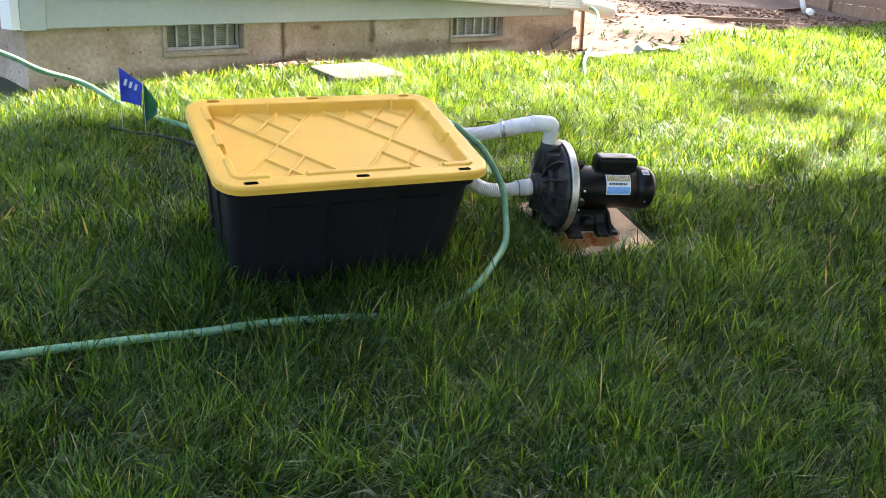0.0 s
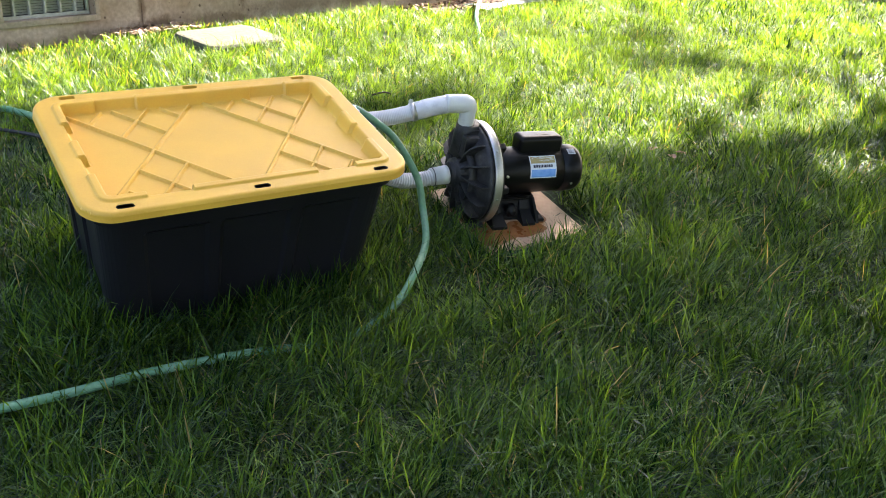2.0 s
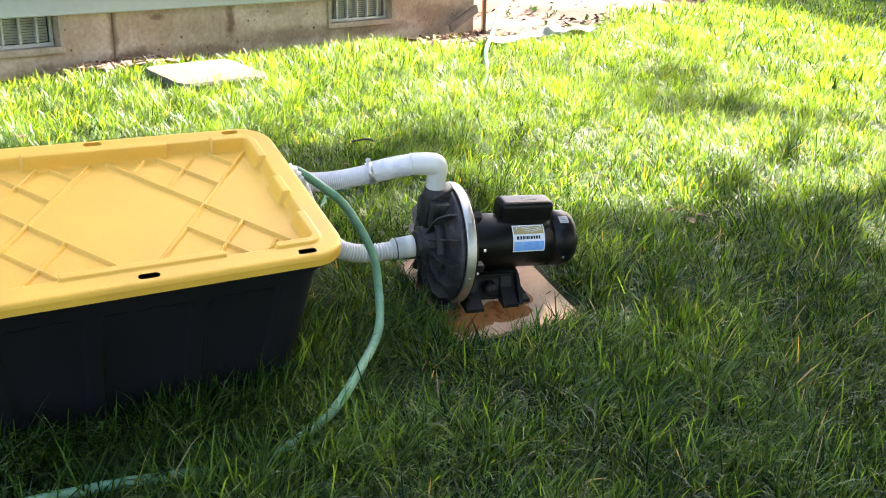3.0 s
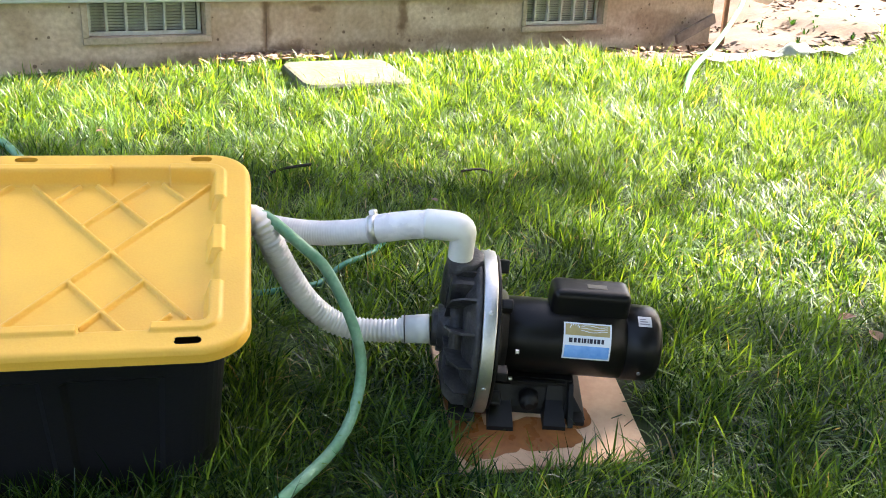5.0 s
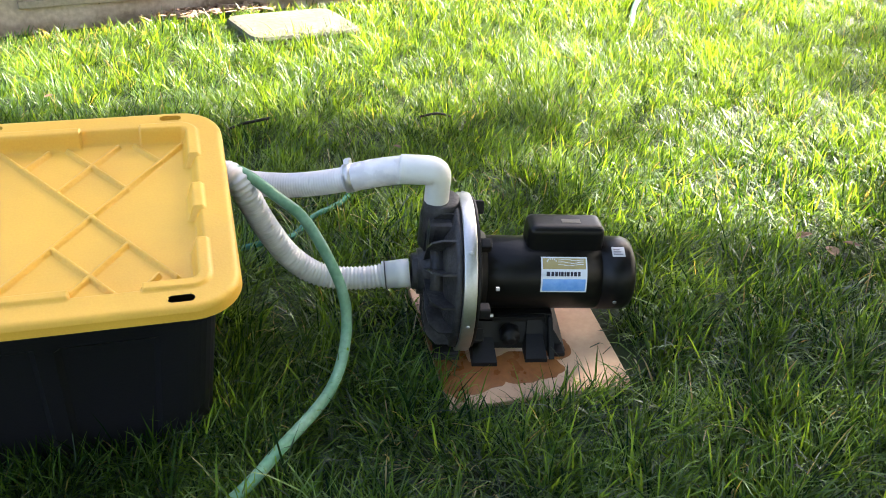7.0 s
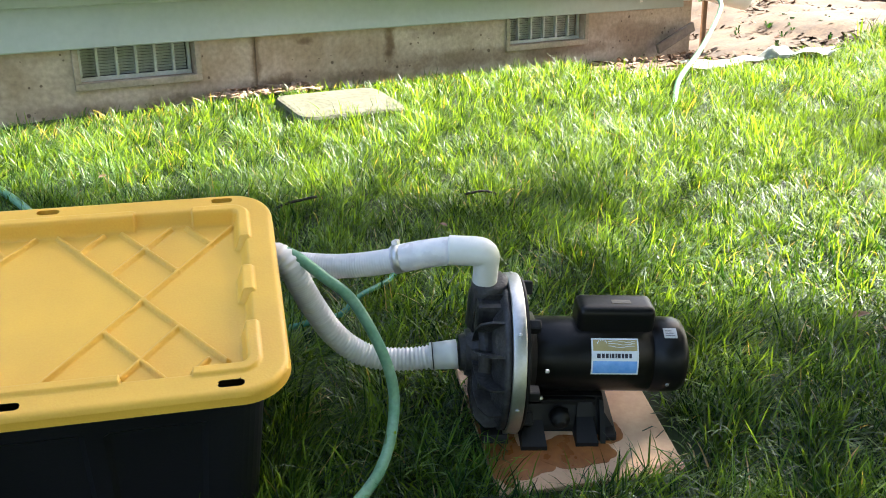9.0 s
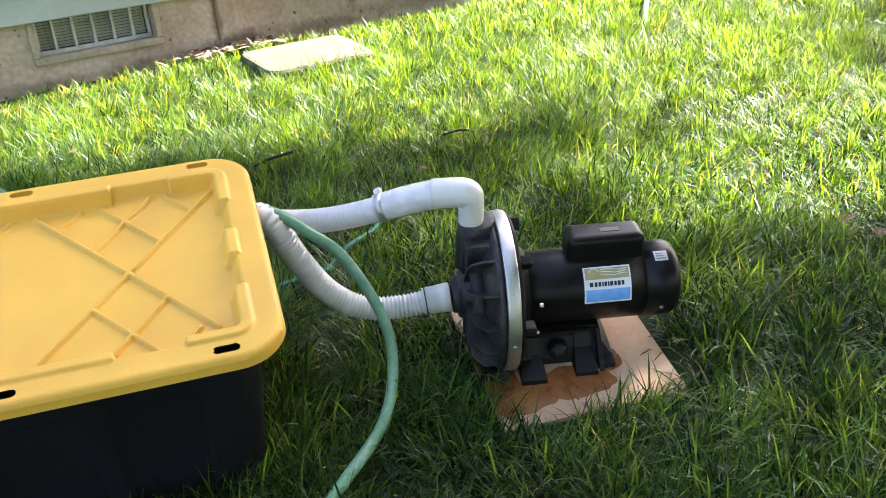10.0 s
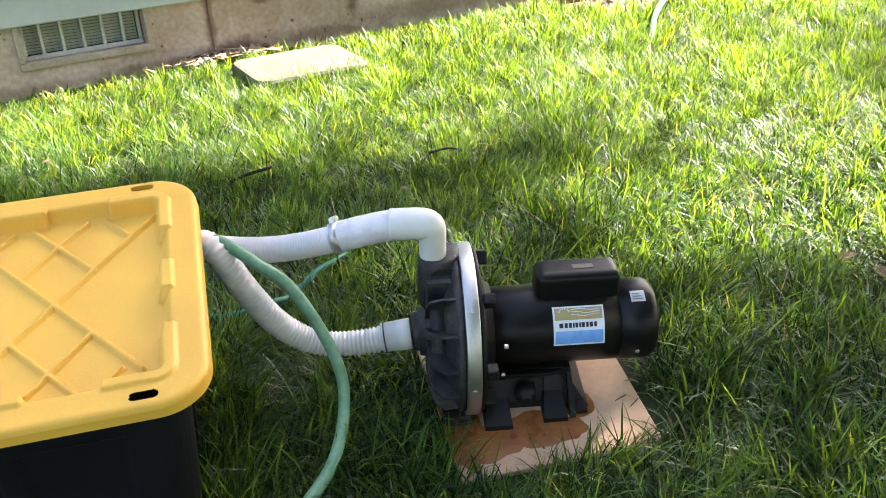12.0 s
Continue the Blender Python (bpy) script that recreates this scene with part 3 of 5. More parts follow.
def make_slab():
    """A low concrete splash block with a dimpled top, lying against the wall."""
    z = soil_height(0.72, 1.77)
    m = Matrix.Translation((0.712, 1.777, z - 0.002)) @ Matrix.Rotation(radians(17), 4, "Z") @ Matrix.Rotation(radians(7.5), 4, "X")
    secs = [[(x, y, h) for x, y in rounded_rect(hx, hy, r)] for h, hx, hy, r in ((-0.03, 0.203, 0.145, 0.04), (0.034, 0.206, 0.148, 0.05), (0.043, 0.200, 0.142, 0.05), (0.046, 0.188, 0.130, 0.045))]
    bm = loft(secs)
    return tagged(part("splash_block", bm, SPLASH, m=m), "pale concrete splash block half sunk in grass by the wall", "concrete block")


make_slab()


def chips(name, n, area, mat, size, label, seed, category, lift=0.004):
    """Many small flat bits strewn over the ground, in one mesh."""
    rng = random.Random(seed)
    bm = bmesh.new()
    for _ in range(n):
        x, y = area(rng)
        l, w = size[0] * rng.uniform(0.4, 1.4), size[1] * rng.uniform(0.5, 1.4)
        m = Matrix.Translation((x, y, soil_height(x, y) + lift + rng.uniform(0, 0.006))) @ Euler((rng.gauss(0, 0.35), rng.gauss(0, 0.3), rng.uniform(0, 6.3))).to_matrix().to_4x4()
        c = rng.uniform(-0.35, 0.35) * w
        top = [m @ Vector(q) for q in ((-l, -w * 0.5, 0), (l * 0.9, -w * 0.6 + c, 0), (l, w * 0.5, 0.1 * w), (-l * 0.8, w * 0.6 + c, 0.15 * w), (0, c, 0.35 * w))]
        v = [bm.verts.new(q) for q in top]
        for a, b in ((0, 1), (1, 2), (2, 3), (3, 0)):
            bm.faces.new((v[a], v[b], v[4]))
    ob = part(name, bm, mat)
    return tagged(ob, label, category, kind="stuff")


def by_wall(rng):
    u = rng.triangular(-0.15, 0.44, 0.38)
    p = on_wall(u, abs(rng.gauss(0.065, 0.035)) + 0.012, 0)
    return p.x, p.y


def by_wall_right(rng):
    p = on_wall(rng.uniform(2.0, 2.62), rng.uniform(0.03, 0.16), 0)
    return p.x, p.y


chips("leaf_litter", 230, by_wall, STRAW, (0.019, 0.015), "pale dry leaves and bits along the foundation", 3, "leaf litter", 0.030)
chips("leaf_litter", 40, by_wall_right, STRAW, (0.013, 0.010), "pale dry leaves and bits by the house corner", 5, "leaf litter", 0.02)


# ---- tub ----
def rect_inside(x, y, hx, hy, r):
    """How far inside a rounded rectangle a point lies."""
    qx, qy = abs(x) - (hx - r), abs(y) - (hy - r)
    return r - math.hypot(max(qx, 0), max(qy, 0)) - min(max(qx, qy), 0)


def seg_dist(x, y, a, b):
    dx, dy = b[0] - a[0], b[1] - a[1]
    t = max(0, min(1, ((x - a[0]) * dx + (y - a[1]) * dy) / (dx * dx + dy * dy)))
    return math.hypot(x - a[0] - t * dx, y - a[1] - t * dy)


RIBS = [((0.019, 0.1902), (0.295, -0.1707)), ((0.125, 0.1902), (0.223, 0.064)), ((0.236, 0.1932), (0.279, 0.137)), ((0.114, -0.079), (0.211, -0.2032)), ((0.022, -0.1963), (0.315, 0.1863)), ((0.115, 0.0699), (0.208, 0.1932)), ((0.06, 0.1419), (0.094, 0.1873)), ((0.143, -0.1864), (0.226, -0.079)), ((0.246, -0.1904), (0.268, -0.1628))]
RIM_X, RIM_Y, RIM_R = 0.387, 0.265, 0.072
LID = Matrix.Translation((0, 0.006, 0.3645)) @ Matrix.Rotation(0.0195, 4, "X") @ Matrix.Translation((0, 0, -0.3605))   # the lid sits a little higher at the back


def lid_height(x, y):
    d = rect_inside(x, y, RIM_X, RIM_Y, RIM_R)
    ax, ay = abs(x), abs(y)
    rim, plate, curb = 0.3605, 0.3350, 0.3660
    z = rim
    if d < 0.010:
        z -= 0.010 - math.sqrt(max(0, 0.010 ** 2 - (0.010 - d) ** 2))
    corner = ax > 0.247 and (y < -0.112 or y > 0.118)
    long_side = ax < 0.147 and ay > 0.15
    block = ax > 0.30 and -0.034 < y < 0.032
    if corner or long_side or block:
        z += (curb - rim) * smoothstep(0.040, 0.045, d)
        z += (plate - curb) * smoothstep(0.058, 0.071, d)
    else:
        z += (plate - rim) * smoothstep(0.046, 0.061, d)
    if d > 0.062:
        near = min(seg_dist(ax, y, p, q) for p, q in RIBS)
        z = max(z, plate + 0.0074 * (1 - smoothstep(0.0026, 0.0046, near)))
    return z


def make_lid(parent):
    """The lid from a fine grid: rounded edge, raised curbs, a sunken plate with crossing ribs, six slots through the rim."""
    nx, ny = 350, 238
    slots = [(sx * 0.30, sy * 0.2435) for sx in (-1, 1) for sy in (-1, 1)] + [(0, -0.2435), (0, 0.2435)]
    bm = bmesh.new()
    grid = []
    for j in range(ny + 1):
        row = []
        for i in range(nx + 1):
            x, y = RIM_X * (2 * i / nx - 1), RIM_Y * (2 * j / ny - 1)
            d = rect_inside(x, y, RIM_X, RIM_Y, RIM_R)
            if d < -1e-6:
                cx, cy = math.copysign(RIM_X - RIM_R, x), math.copysign(RIM_Y - RIM_R, y)
                v = Vector((x - cx, y - cy))
                v = v.normalized() * RIM_R
                x, y = cx + v.x, cy + v.y
            for sx, sy in slots:
                px = max(-0.0120, min(0.0120, x - sx))
                q = Vector((x - sx - px, y - sy))
                if 0.0050 < q.length < 0.0098:
                    q = q.normalized() * 0.0074
                    x, y = sx + px + q.x, sy + q.y
            row.append((bm.verts.new((x, y, lid_height(x, y))), d))
        grid.append(row)
    for j in range(ny):
        for i in range(nx):
            c = [grid[j][i], grid[j][i + 1], grid[j + 1][i + 1], grid[j + 1][i]]
            if max(q[1] for q in c) < -0.0005:
                continue
            mx, my = sum(q[0].co.x for q in c) / 4, sum(q[0].co.y for q in c) / 4
            if any(math.hypot(mx - sx - max(-0.0120, min(0.0120, mx - sx)), my - sy) < 0.0066 for sx, sy in slots):
                continue
            if len({tuple(round(e, 5) for e in q[0].co) for q in c}) > 3:
                bm.faces.new([q[0] for q in c])
    bmesh.ops.remove_doubles(bm, verts=bm.verts, dist=0.0002)
    bmesh.ops.delete(bm, geom=[v for v in bm.verts if not v.link_faces], context="VERTS")
    lid = part("lid", bm, YELLOW, parent, "yellow plastic lid with crossing ribs", True, LID)
    for sx, sy in slots:
        if sy > 0:
            ring = [(max(-0.0120, min(0.0120, px)) + 0.0073 * math.cos(a), 0.0073 * math.sin(a)) for k in range(24) for a in [2 * math.pi * (k + 0.5) / 24] for px in [0.02 * math.cos(a) / abs(math.cos(a))]]
            part("slot_wall", loft([[(sx + u, sy + v, z) for u, v in ring] for z in (0.3600, 0.3500)], False, False), YELLOW, lid)

    def band(rows):
        return loft([[(x, y, z) for x, y in rounded_rect(RIM_X + o, RIM_Y + o, RIM_R + o, 16)] for o, z in rows], False, False)
    part("lid_skirt", join(band([(0.0, 0.3508), (0.0007, 0.340), (0.0014, 0.3370)]), band([(0.0014, 0.3370), (-0.003, 0.3370)]), band([(-0.003, 0.3370), (-0.003, 0.345)])), YELLOW, lid, smooth=True)


def make_tub():
    tub = thing("storage_tub", SLOPE.copy(), "black plastic storage tub with yellow lid, standing in grass", "storage tub")
    secs = []
    levels = [0.0, 0.006, 0.014, 0.035, 0.045, 0.12, 0.20, 0.265, 0.275, 0.300, 0.304, 0.328, 0.332]
    for z in levels:
        k = z / 0.332
        hx, hy = 0.322 + 0.030 * k, 0.196 + 0.030 * k
        if z > 0.302:
            hx, hy = hx + 0.010, hy + 0.010
        r = 0.055
        ring = []
        corners = ((hx - r, hy - r, 0), (-hx + r, hy - r, 90), (-hx + r, -hy + r, 180), (hx - r, -hy + r, 270))
        for c in range(4):
            cx, cy, a = corners[c]
            for i in range(9):
                t = radians(a + 90 * i / 8)
                ring.append((cx + r * math.cos(t), cy + r * math.sin(t), z))
            nx_, ny_, na = corners[(c + 1) % 4]
            t = radians(a + 90)
            n = (math.cos(t), math.sin(t))
            p0 = (cx + r * n[0], cy + r * n[1])
            p1 = (nx_ + r * n[0], ny_ + r * n[1])
            panels = ((0.06, 0.30), (0.36, 0.64), (0.70, 0.94)) if c % 2 == 0 else ((0.10, 0.44), (0.56, 0.90))
            for s in [q for a0, a1 in panels for q in (a0 - 0.008, a0 + 0.008, a1 - 0.008, a1 + 0.008)]:
                inset = any(a0 <= s <= a1 for a0, a1 in panels) and z < 0.27
                o = -0.007 if inset else 0
                ring.append((p0[0] + (p1[0] - p0[0]) * s + n[0] * o, p0[1] + (p1[1] - p0[1]) * s + n[1] * o, z))
        secs.append([(a, b, z if z > 0.01 else z - 0.03) for a, b, z in ring])
    part("body", loft(secs), BLACK, tub, "black plastic body with inset panels")
    make_lid(tub)


make_tub()


def drop(points):
    """Points of the tilted lawn frame, in the level world."""
    return [SLOPE @ Vector(p) for p in points]


def hose(name, pts, r, mat, label, category="hose", step=0.012, ribs=0.0, pitch=0.006, sides=16):
    return tagged(part(name, tube(pts, r, step, sides, ribs, pitch), mat, smooth=True), label, category)


# ---- pump ----
def ring_fins(n, r0, r1, s0, s1, thick, start=0.0, skew=0.0):
    """Radial fins on the front of the casing, deeper at the rim."""
    bms = []
    for k in range(n):
        a = start + 2 * math.pi * k / n
        bm = bmesh.new()
        prof = [(s0, r0), (s0 + 0.001, r0 + 0.5 * (r1 - r0)), (s0 + 0.008, r0 + 0.82 * (r1 - r0)), (s0 + 0.026, r1), (s1, r1), (s1, r0)]
        half = thick / 2
        loops = []
        for side in (-1, 1):
            loop = []
            for s, r in prof:
                aa = a + skew * (r - r0) / (r1 - r0)
                c = Vector((s, r * math.cos(aa), r * math.sin(aa))) + side * half * Vector((0, -math.sin(aa), math.cos(aa)))
                loop.append(bm.verts.new(c))
            loops.append(loop)
        m = len(prof)
        bm.faces.new(loops[0])
        bm.faces.new(loops[1])
        for i in range(m):
            bm.faces.new((loops[0][i], loops[0][(i + 1) % m], loops[1][(i + 1) % m], loops[1][i]))
        bms.append(bm)
    return bms


def patch(s0, s1, a0, a1, r, n=10):
    """A sheet bent round the motor between two angles (from the front, upwards)."""
    bm = bmesh.new()
    rows = []
    for i in range(n + 1):
        a = radians(a0 + (a1 - a0) * i / n)
        rows.append([bm.verts.new((s, -rr * math.cos(a), rr * math.sin(a))) for s, rr in ((s0, r), (s1, r), (s1, r - 0.0008), (s0, r - 0.0008))])
    for a, b in zip(rows, rows[1:]):
        for k in range(4):
            bm.faces.new((a[k], a[(k + 1) % 4], b[(k + 1) % 4], b[k]))
    bm.faces.new(rows[0])
    bm.faces.new(rows[-1])
    return bm


AXIS_Z, MOTOR_R = 0.128, 0.0715


def make_pump():
    P = SLOPE @ Matrix.Translation((0.878, 0.020, -0.010)) @ Matrix.Rotation(radians(-10), 4, "Z")
    pump = thing("water_pump", P, "black pool pump with steel clamp band on a plywood board", "pump")
    ax = pose(0, 0, AXIS_Z)
    casing = part("casing", lathe([(-0.152, 0.030), (-0.152, 0.044), (-0.136, 0.047), (-0.124, 0.054), (-0.112, 0.080), (-0.108, 0.108), (-0.100, 0.124), (-0.094, 0.132), (-0.090, 0.146), (-0.080, 0.147), (-0.080, 0.05)], sides=64), CASING, pump, "cast black plastic casing", True, ax)
    for bm in ring_fins(14, 0.046, 0.142, -0.142, -0.088, 0.0042, 0.12, 0.14):
        part("fin", bm, CASING, casing)
    part("rib_ring", lathe([(-0.134, 0.086), (-0.134, 0.0895), (-0.106, 0.0915), (-0.106, 0.086)], sides=64, closed=True), CASING, casing, smooth=True)
    # outlet tower on top of the casing, set towards the back
    port = [(0.05, 0.040), (0.118, 0.038), (0.128, 0.0355), (0.150, 0.0345), (0.152, 0.031), (0.152, 0.020)]
    part("outlet_port", lathe(port, "Z", 36), CASING, casing, smooth=True, m=pose(-0.112, 0.030, 0))
    part("web", box(0.052, 0.075, 0.075, (-0.112, 0.010, 0.092), 0.010, turn=None), CASING, casing)
    part("inlet_port", lathe([(-0.163, 0.026), (-0.163, 0.0335), (-0.160, 0.035), (-0.150, 0.036), (-0.148, 0.040)], sides=36), CASING, casing, smooth=True)
    band = part("clamp_band", lathe([(-0.0795, 0.1475), (-0.0790, 0.1530), (-0.0770, 0.1540), (-0.0570, 0.1540), (-0.0548, 0.1530), (-0.0545, 0.1475)], sides=96, closed=True), STEEL, pump, "stainless steel clamp band", True, ax)
    for a in (52, -2, -60, 118):
        t = radians(a)
        part("rivet", lathe([(0.0, 0.0042), (0.0022, 0.0036), (0.003, 0.0015)], "Z", 12), STEEL, band,
             m=Matrix.Translation((-0.067, -0.1538 * math.cos(t), 0.1538 * math.sin(t))) @ Vector((0, -math.cos(t), math.sin(t))).to_track_quat("Z", "Y").to_matrix().to_4x4())
    back = part("seal_plate", lathe([(-0.0540, 0.05), (-0.0540, 0.1465), (-0.0475, 0.1470), (-0.0450, 0.134), (-0.041, 0.104), (-0.034, 0.084), (-0.024, 0.078), (-0.020, 0.04)], sides=72), DARKENED_PLASTIC, pump, "black plastic seal plate", True, ax)
    for a in (62, 5, -38, 120, 178):
        t = radians(a)
        part("boss", box(0.022, 0.026, 0.020, (0, 0, 0), 0.004), DARKENED_PLASTIC, back, m=Matrix.Translation((-0.036, -0.126 * math.cos(t), 0.126 * math.sin(t))) @ Matrix.Rotation(t, 4, "X").inverted())
    for s, a in ((-0.010, 18), (-0.012, -34)):
        t = radians(a)
        part("bolt", lathe([(0, 0.0042), (0.006, 0.0042), (0.007, 0.003)], sides=6), STEEL, back, m=Matrix.Translation((s, -0.088 * math.cos(t), 0.088 * math.sin(t))))
    R = MOTOR_R
    motor = part("motor", lathe([(-0.034, 0.055), (-0.034, R - 0.003), (-0.031, R), (0.196, R), (0.1965, R - 0.0015), (0.2005, R - 0.0015), (0.201, R + 0.0015), (0.250, R + 0.001), (0.262, R - 0.004), (0.268, R - 0.016), (0.270, 0.03)], sides=72), MOTOR, pump, "black painted motor", True, ax)
    cover = box(0.148, 0.066, 0.072, (0, 0, 0), 0.018, 6)
    cap = part("capacitor_cover", cover, MOTOR, motor, "black steel cover", True, pose(0.128, 0.016, 0.076, -8, 0, 0))
    part("cover_rim", box(0.154, 0.074, 0.010, (0, 0, 0), 0.004), MOTOR, cap, m=pose(0, 0, -0.030))
    part("sticker", box(0.036, 0.014, 0.0008, (0, 0, 0)), DULL_TAN, cap, "dull dark tan sticker", m=pose(0.010, -0.004, 0.0363))
    tag = part("sticker", patch(0.218, 0.243, 64, 81, R + 0.0026), STICKER, motor, "small white sticker with grey print")
    for k in range(3):
        part("print_bar", patch(0.221, 0.239 - 0.003 * k, 67 + 4 * k, 68.6 + 4 * k, R + 0.0032, 2), PRINT, tag)
    for a in (-12, 150):
        t = radians(a)
        part("screw", lathe([(0, 0.004), (0.002, 0.0035)], "Z", 12), STEEL, motor, m=Matrix.Translation((0.228, -(R + 0.0013) * math.cos(t), (R + 0.0013) * math.sin(t))) @ Vector((0, -math.cos(t), math.sin(t))).to_track_quat("Z", "Y").to_matrix().to_4x4())
    # the label: a dark border, tan above, a white band, blue below; its lettering stays plain bars
    s0, s1, a0, a1 = 0.078, 0.167, 8, 63
    lab = part("label", patch(s0, s1, a0, a1, R + 0.0012), LABEL_WHITE, motor, "sun-and-water label in tan, white and blue")
    part("label_field", patch(s0 + 0.003, s1 - 0.003, 44, 60.5, R + 0.0018), LABEL_TAN, lab)
    part("label_field", patch(s0 + 0.003, s1 - 0.003, 10.5, 29, R + 0.0018), LABEL_BLUE, lab)
    x = s0 + 0.010
    for w in (0.0085, 0.0065, 0.0065, 0.0035, 0.006, 0.0035, 0.0072, 0.0055, 0.0072, 0.006):
        part("label_bar", patch(x, x + w * 0.78, 33.5, 40.0, R + 0.0020, 3), LABEL_INK, lab)
        x += w * 1.05 + 0.0004
    for k in range(6):
        a = radians(18 + 30 * k)
        c = Vector((s0 + 0.020, 54.5))
        s = c.x + 0.006 * math.cos(a)
        aa = c.y + 5.0 * math.sin(a)
        part("label_ray", patch(s - 0.0007 + 0.003 * math.cos(a), s + 0.0009 + 0.003 * math.cos(a), aa - 1.1, aa + 1.6, R + 0.0022, 2), LABEL_WHITE, lab)
    for k, q in enumerate((57.5, 53.5, 49.8)):
        for i in range(8):
            s = s0 + 0.032 + 0.0062 * i
            o = 1.1 * math.sin(0.9 * i + k)
            part("label_wave", patch(s, s + 0.0064, q + o, q + 0.8 + o, R + 0.0022, 2), LABEL_WHITE, lab)
    # base, its shade put into the darkened plastic
    def foot(s, y, w, d, lean):
        secs = []
        for z, k in ((0, 1.0), (0.010, 0.98), (0.030, 0.62), (0.062, 0.50)):
            hw, hd = w * (0.55 + 0.45 * k) / 2, d * k / 2
            yy = y + lean * (1 - k)
            secs.append([(s + a * hw, yy + b * hd, z) for a, b in ((-1, -1), (1, -1), (1, 1), (-1, 1))])
        return loft(secs)
    def body(secs):
        return loft([[(a, b, z) for a, b in ((s0, y0), (s1, y0), (s1, y1), (s0, y1))] for z, s0, s1, y0, y1 in secs])
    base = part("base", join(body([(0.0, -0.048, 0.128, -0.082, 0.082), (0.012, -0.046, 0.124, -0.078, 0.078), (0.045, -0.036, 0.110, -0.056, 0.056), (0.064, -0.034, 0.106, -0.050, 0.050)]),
                             box(0.130, 0.118, 0.008, (0.036, 0, 0.058), 0.003), box(0.030, 0.030, 0.030, (0.036, -0.070, 0.026), 0.006)), DARKENED_PLASTIC, pump, "black plastic pump base")
    for sg in (-1, 1):
        for s0, s1, yy in ((-0.046, 0.004, 0.133), (0.060, 0.104, 0.123)):
            secs = [(0.0, s0, s1, yy), (0.009, s0 + 0.001, s1 - 0.001, yy - 0.002), (0.030, s0 + 0.006, s1 - 0.006, yy - 0.050), (0.056, s0 + 0.008, s1 - 0.008, yy - 0.068)]
            part("foot", loft([[(a, sg * b, z) for a, b in ((p, 0.03), (q, 0.03), (q, y1), (p, y1))] for z, p, q, y1 in secs]), DARKENED_PLASTIC, base)
    part("end_flange", body([(0.0, 0.100, 0.146, -0.092, 0.092), (0.008, 0.102, 0.142, -0.088, 0.088), (0.035, 0.104, 0.120, -0.062, 0.062), (0.064, 0.104, 0.116, -0.052, 0.052)]), DARKENED_PLASTIC, base)
    part("drain_plug", lathe([(-0.100, 0.006), (-0.100, 0.010), (-0.092, 0.010), (-0.092, 0.017), (-0.084, 0.019), (-0.070, 0.019), (-0.060, 0.012)], "X", 20), DARKENED_PLASTIC, base, smooth=True, m=pose(0.032, 0, 0.034) @ Matrix.Rotation(radians(90), 4, "Z"))
    part("web", body([(0.004, 0.108, 0.118, -0.118, 0.0), (0.020, 0.108, 0.118, -0.106, 0.0), (0.062, 0.108, 0.116, -0.060, 0.0)]), DARKENED_PLASTIC, base)
    part("toe", box(0.030, 0.034, 0.012, (0.126, -0.092, 0.007), 0.004), DARKENED_PLASTIC, base)
    part("ledge", box(0.104, 0.010, 0.006, (0.030, -0.062, 0.064), 0.002), DARKENED_PLASTIC, base)
    part("front_leg", body([(0.0, -0.118, -0.068, -0.115, 0.05), (0.012, -0.116, -0.070, -0.105, 0.05), (0.040, -0.108, -0.082, -0.04, 0.04)]), DARKENED_PLASTIC, base)


make_pump()


def make_board():
    ob = part("plywood_board", box(0.363, 0.355, 0.012, (0, 0, 0), 0.0012, 1), PLYWOOD, m=SLOPE @ pose(0.9235, -0.022, -0.0165))
    tagged(ob, "pale plywood board with an orange wet stain, lying in grass", "board")
    rng = random.Random(8)
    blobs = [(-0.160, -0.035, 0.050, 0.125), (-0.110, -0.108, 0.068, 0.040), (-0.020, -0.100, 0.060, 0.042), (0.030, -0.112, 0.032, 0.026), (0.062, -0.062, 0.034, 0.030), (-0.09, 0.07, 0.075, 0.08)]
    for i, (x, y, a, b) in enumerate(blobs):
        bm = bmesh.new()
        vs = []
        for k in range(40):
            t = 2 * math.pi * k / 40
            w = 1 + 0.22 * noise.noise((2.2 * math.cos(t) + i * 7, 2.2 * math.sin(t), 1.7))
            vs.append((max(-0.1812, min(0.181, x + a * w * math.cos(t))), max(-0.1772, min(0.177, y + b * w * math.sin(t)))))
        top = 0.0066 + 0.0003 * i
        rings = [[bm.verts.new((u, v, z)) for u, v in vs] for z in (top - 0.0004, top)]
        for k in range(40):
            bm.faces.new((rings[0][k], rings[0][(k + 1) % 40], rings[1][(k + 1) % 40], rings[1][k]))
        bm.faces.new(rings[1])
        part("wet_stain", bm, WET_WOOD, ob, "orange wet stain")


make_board()


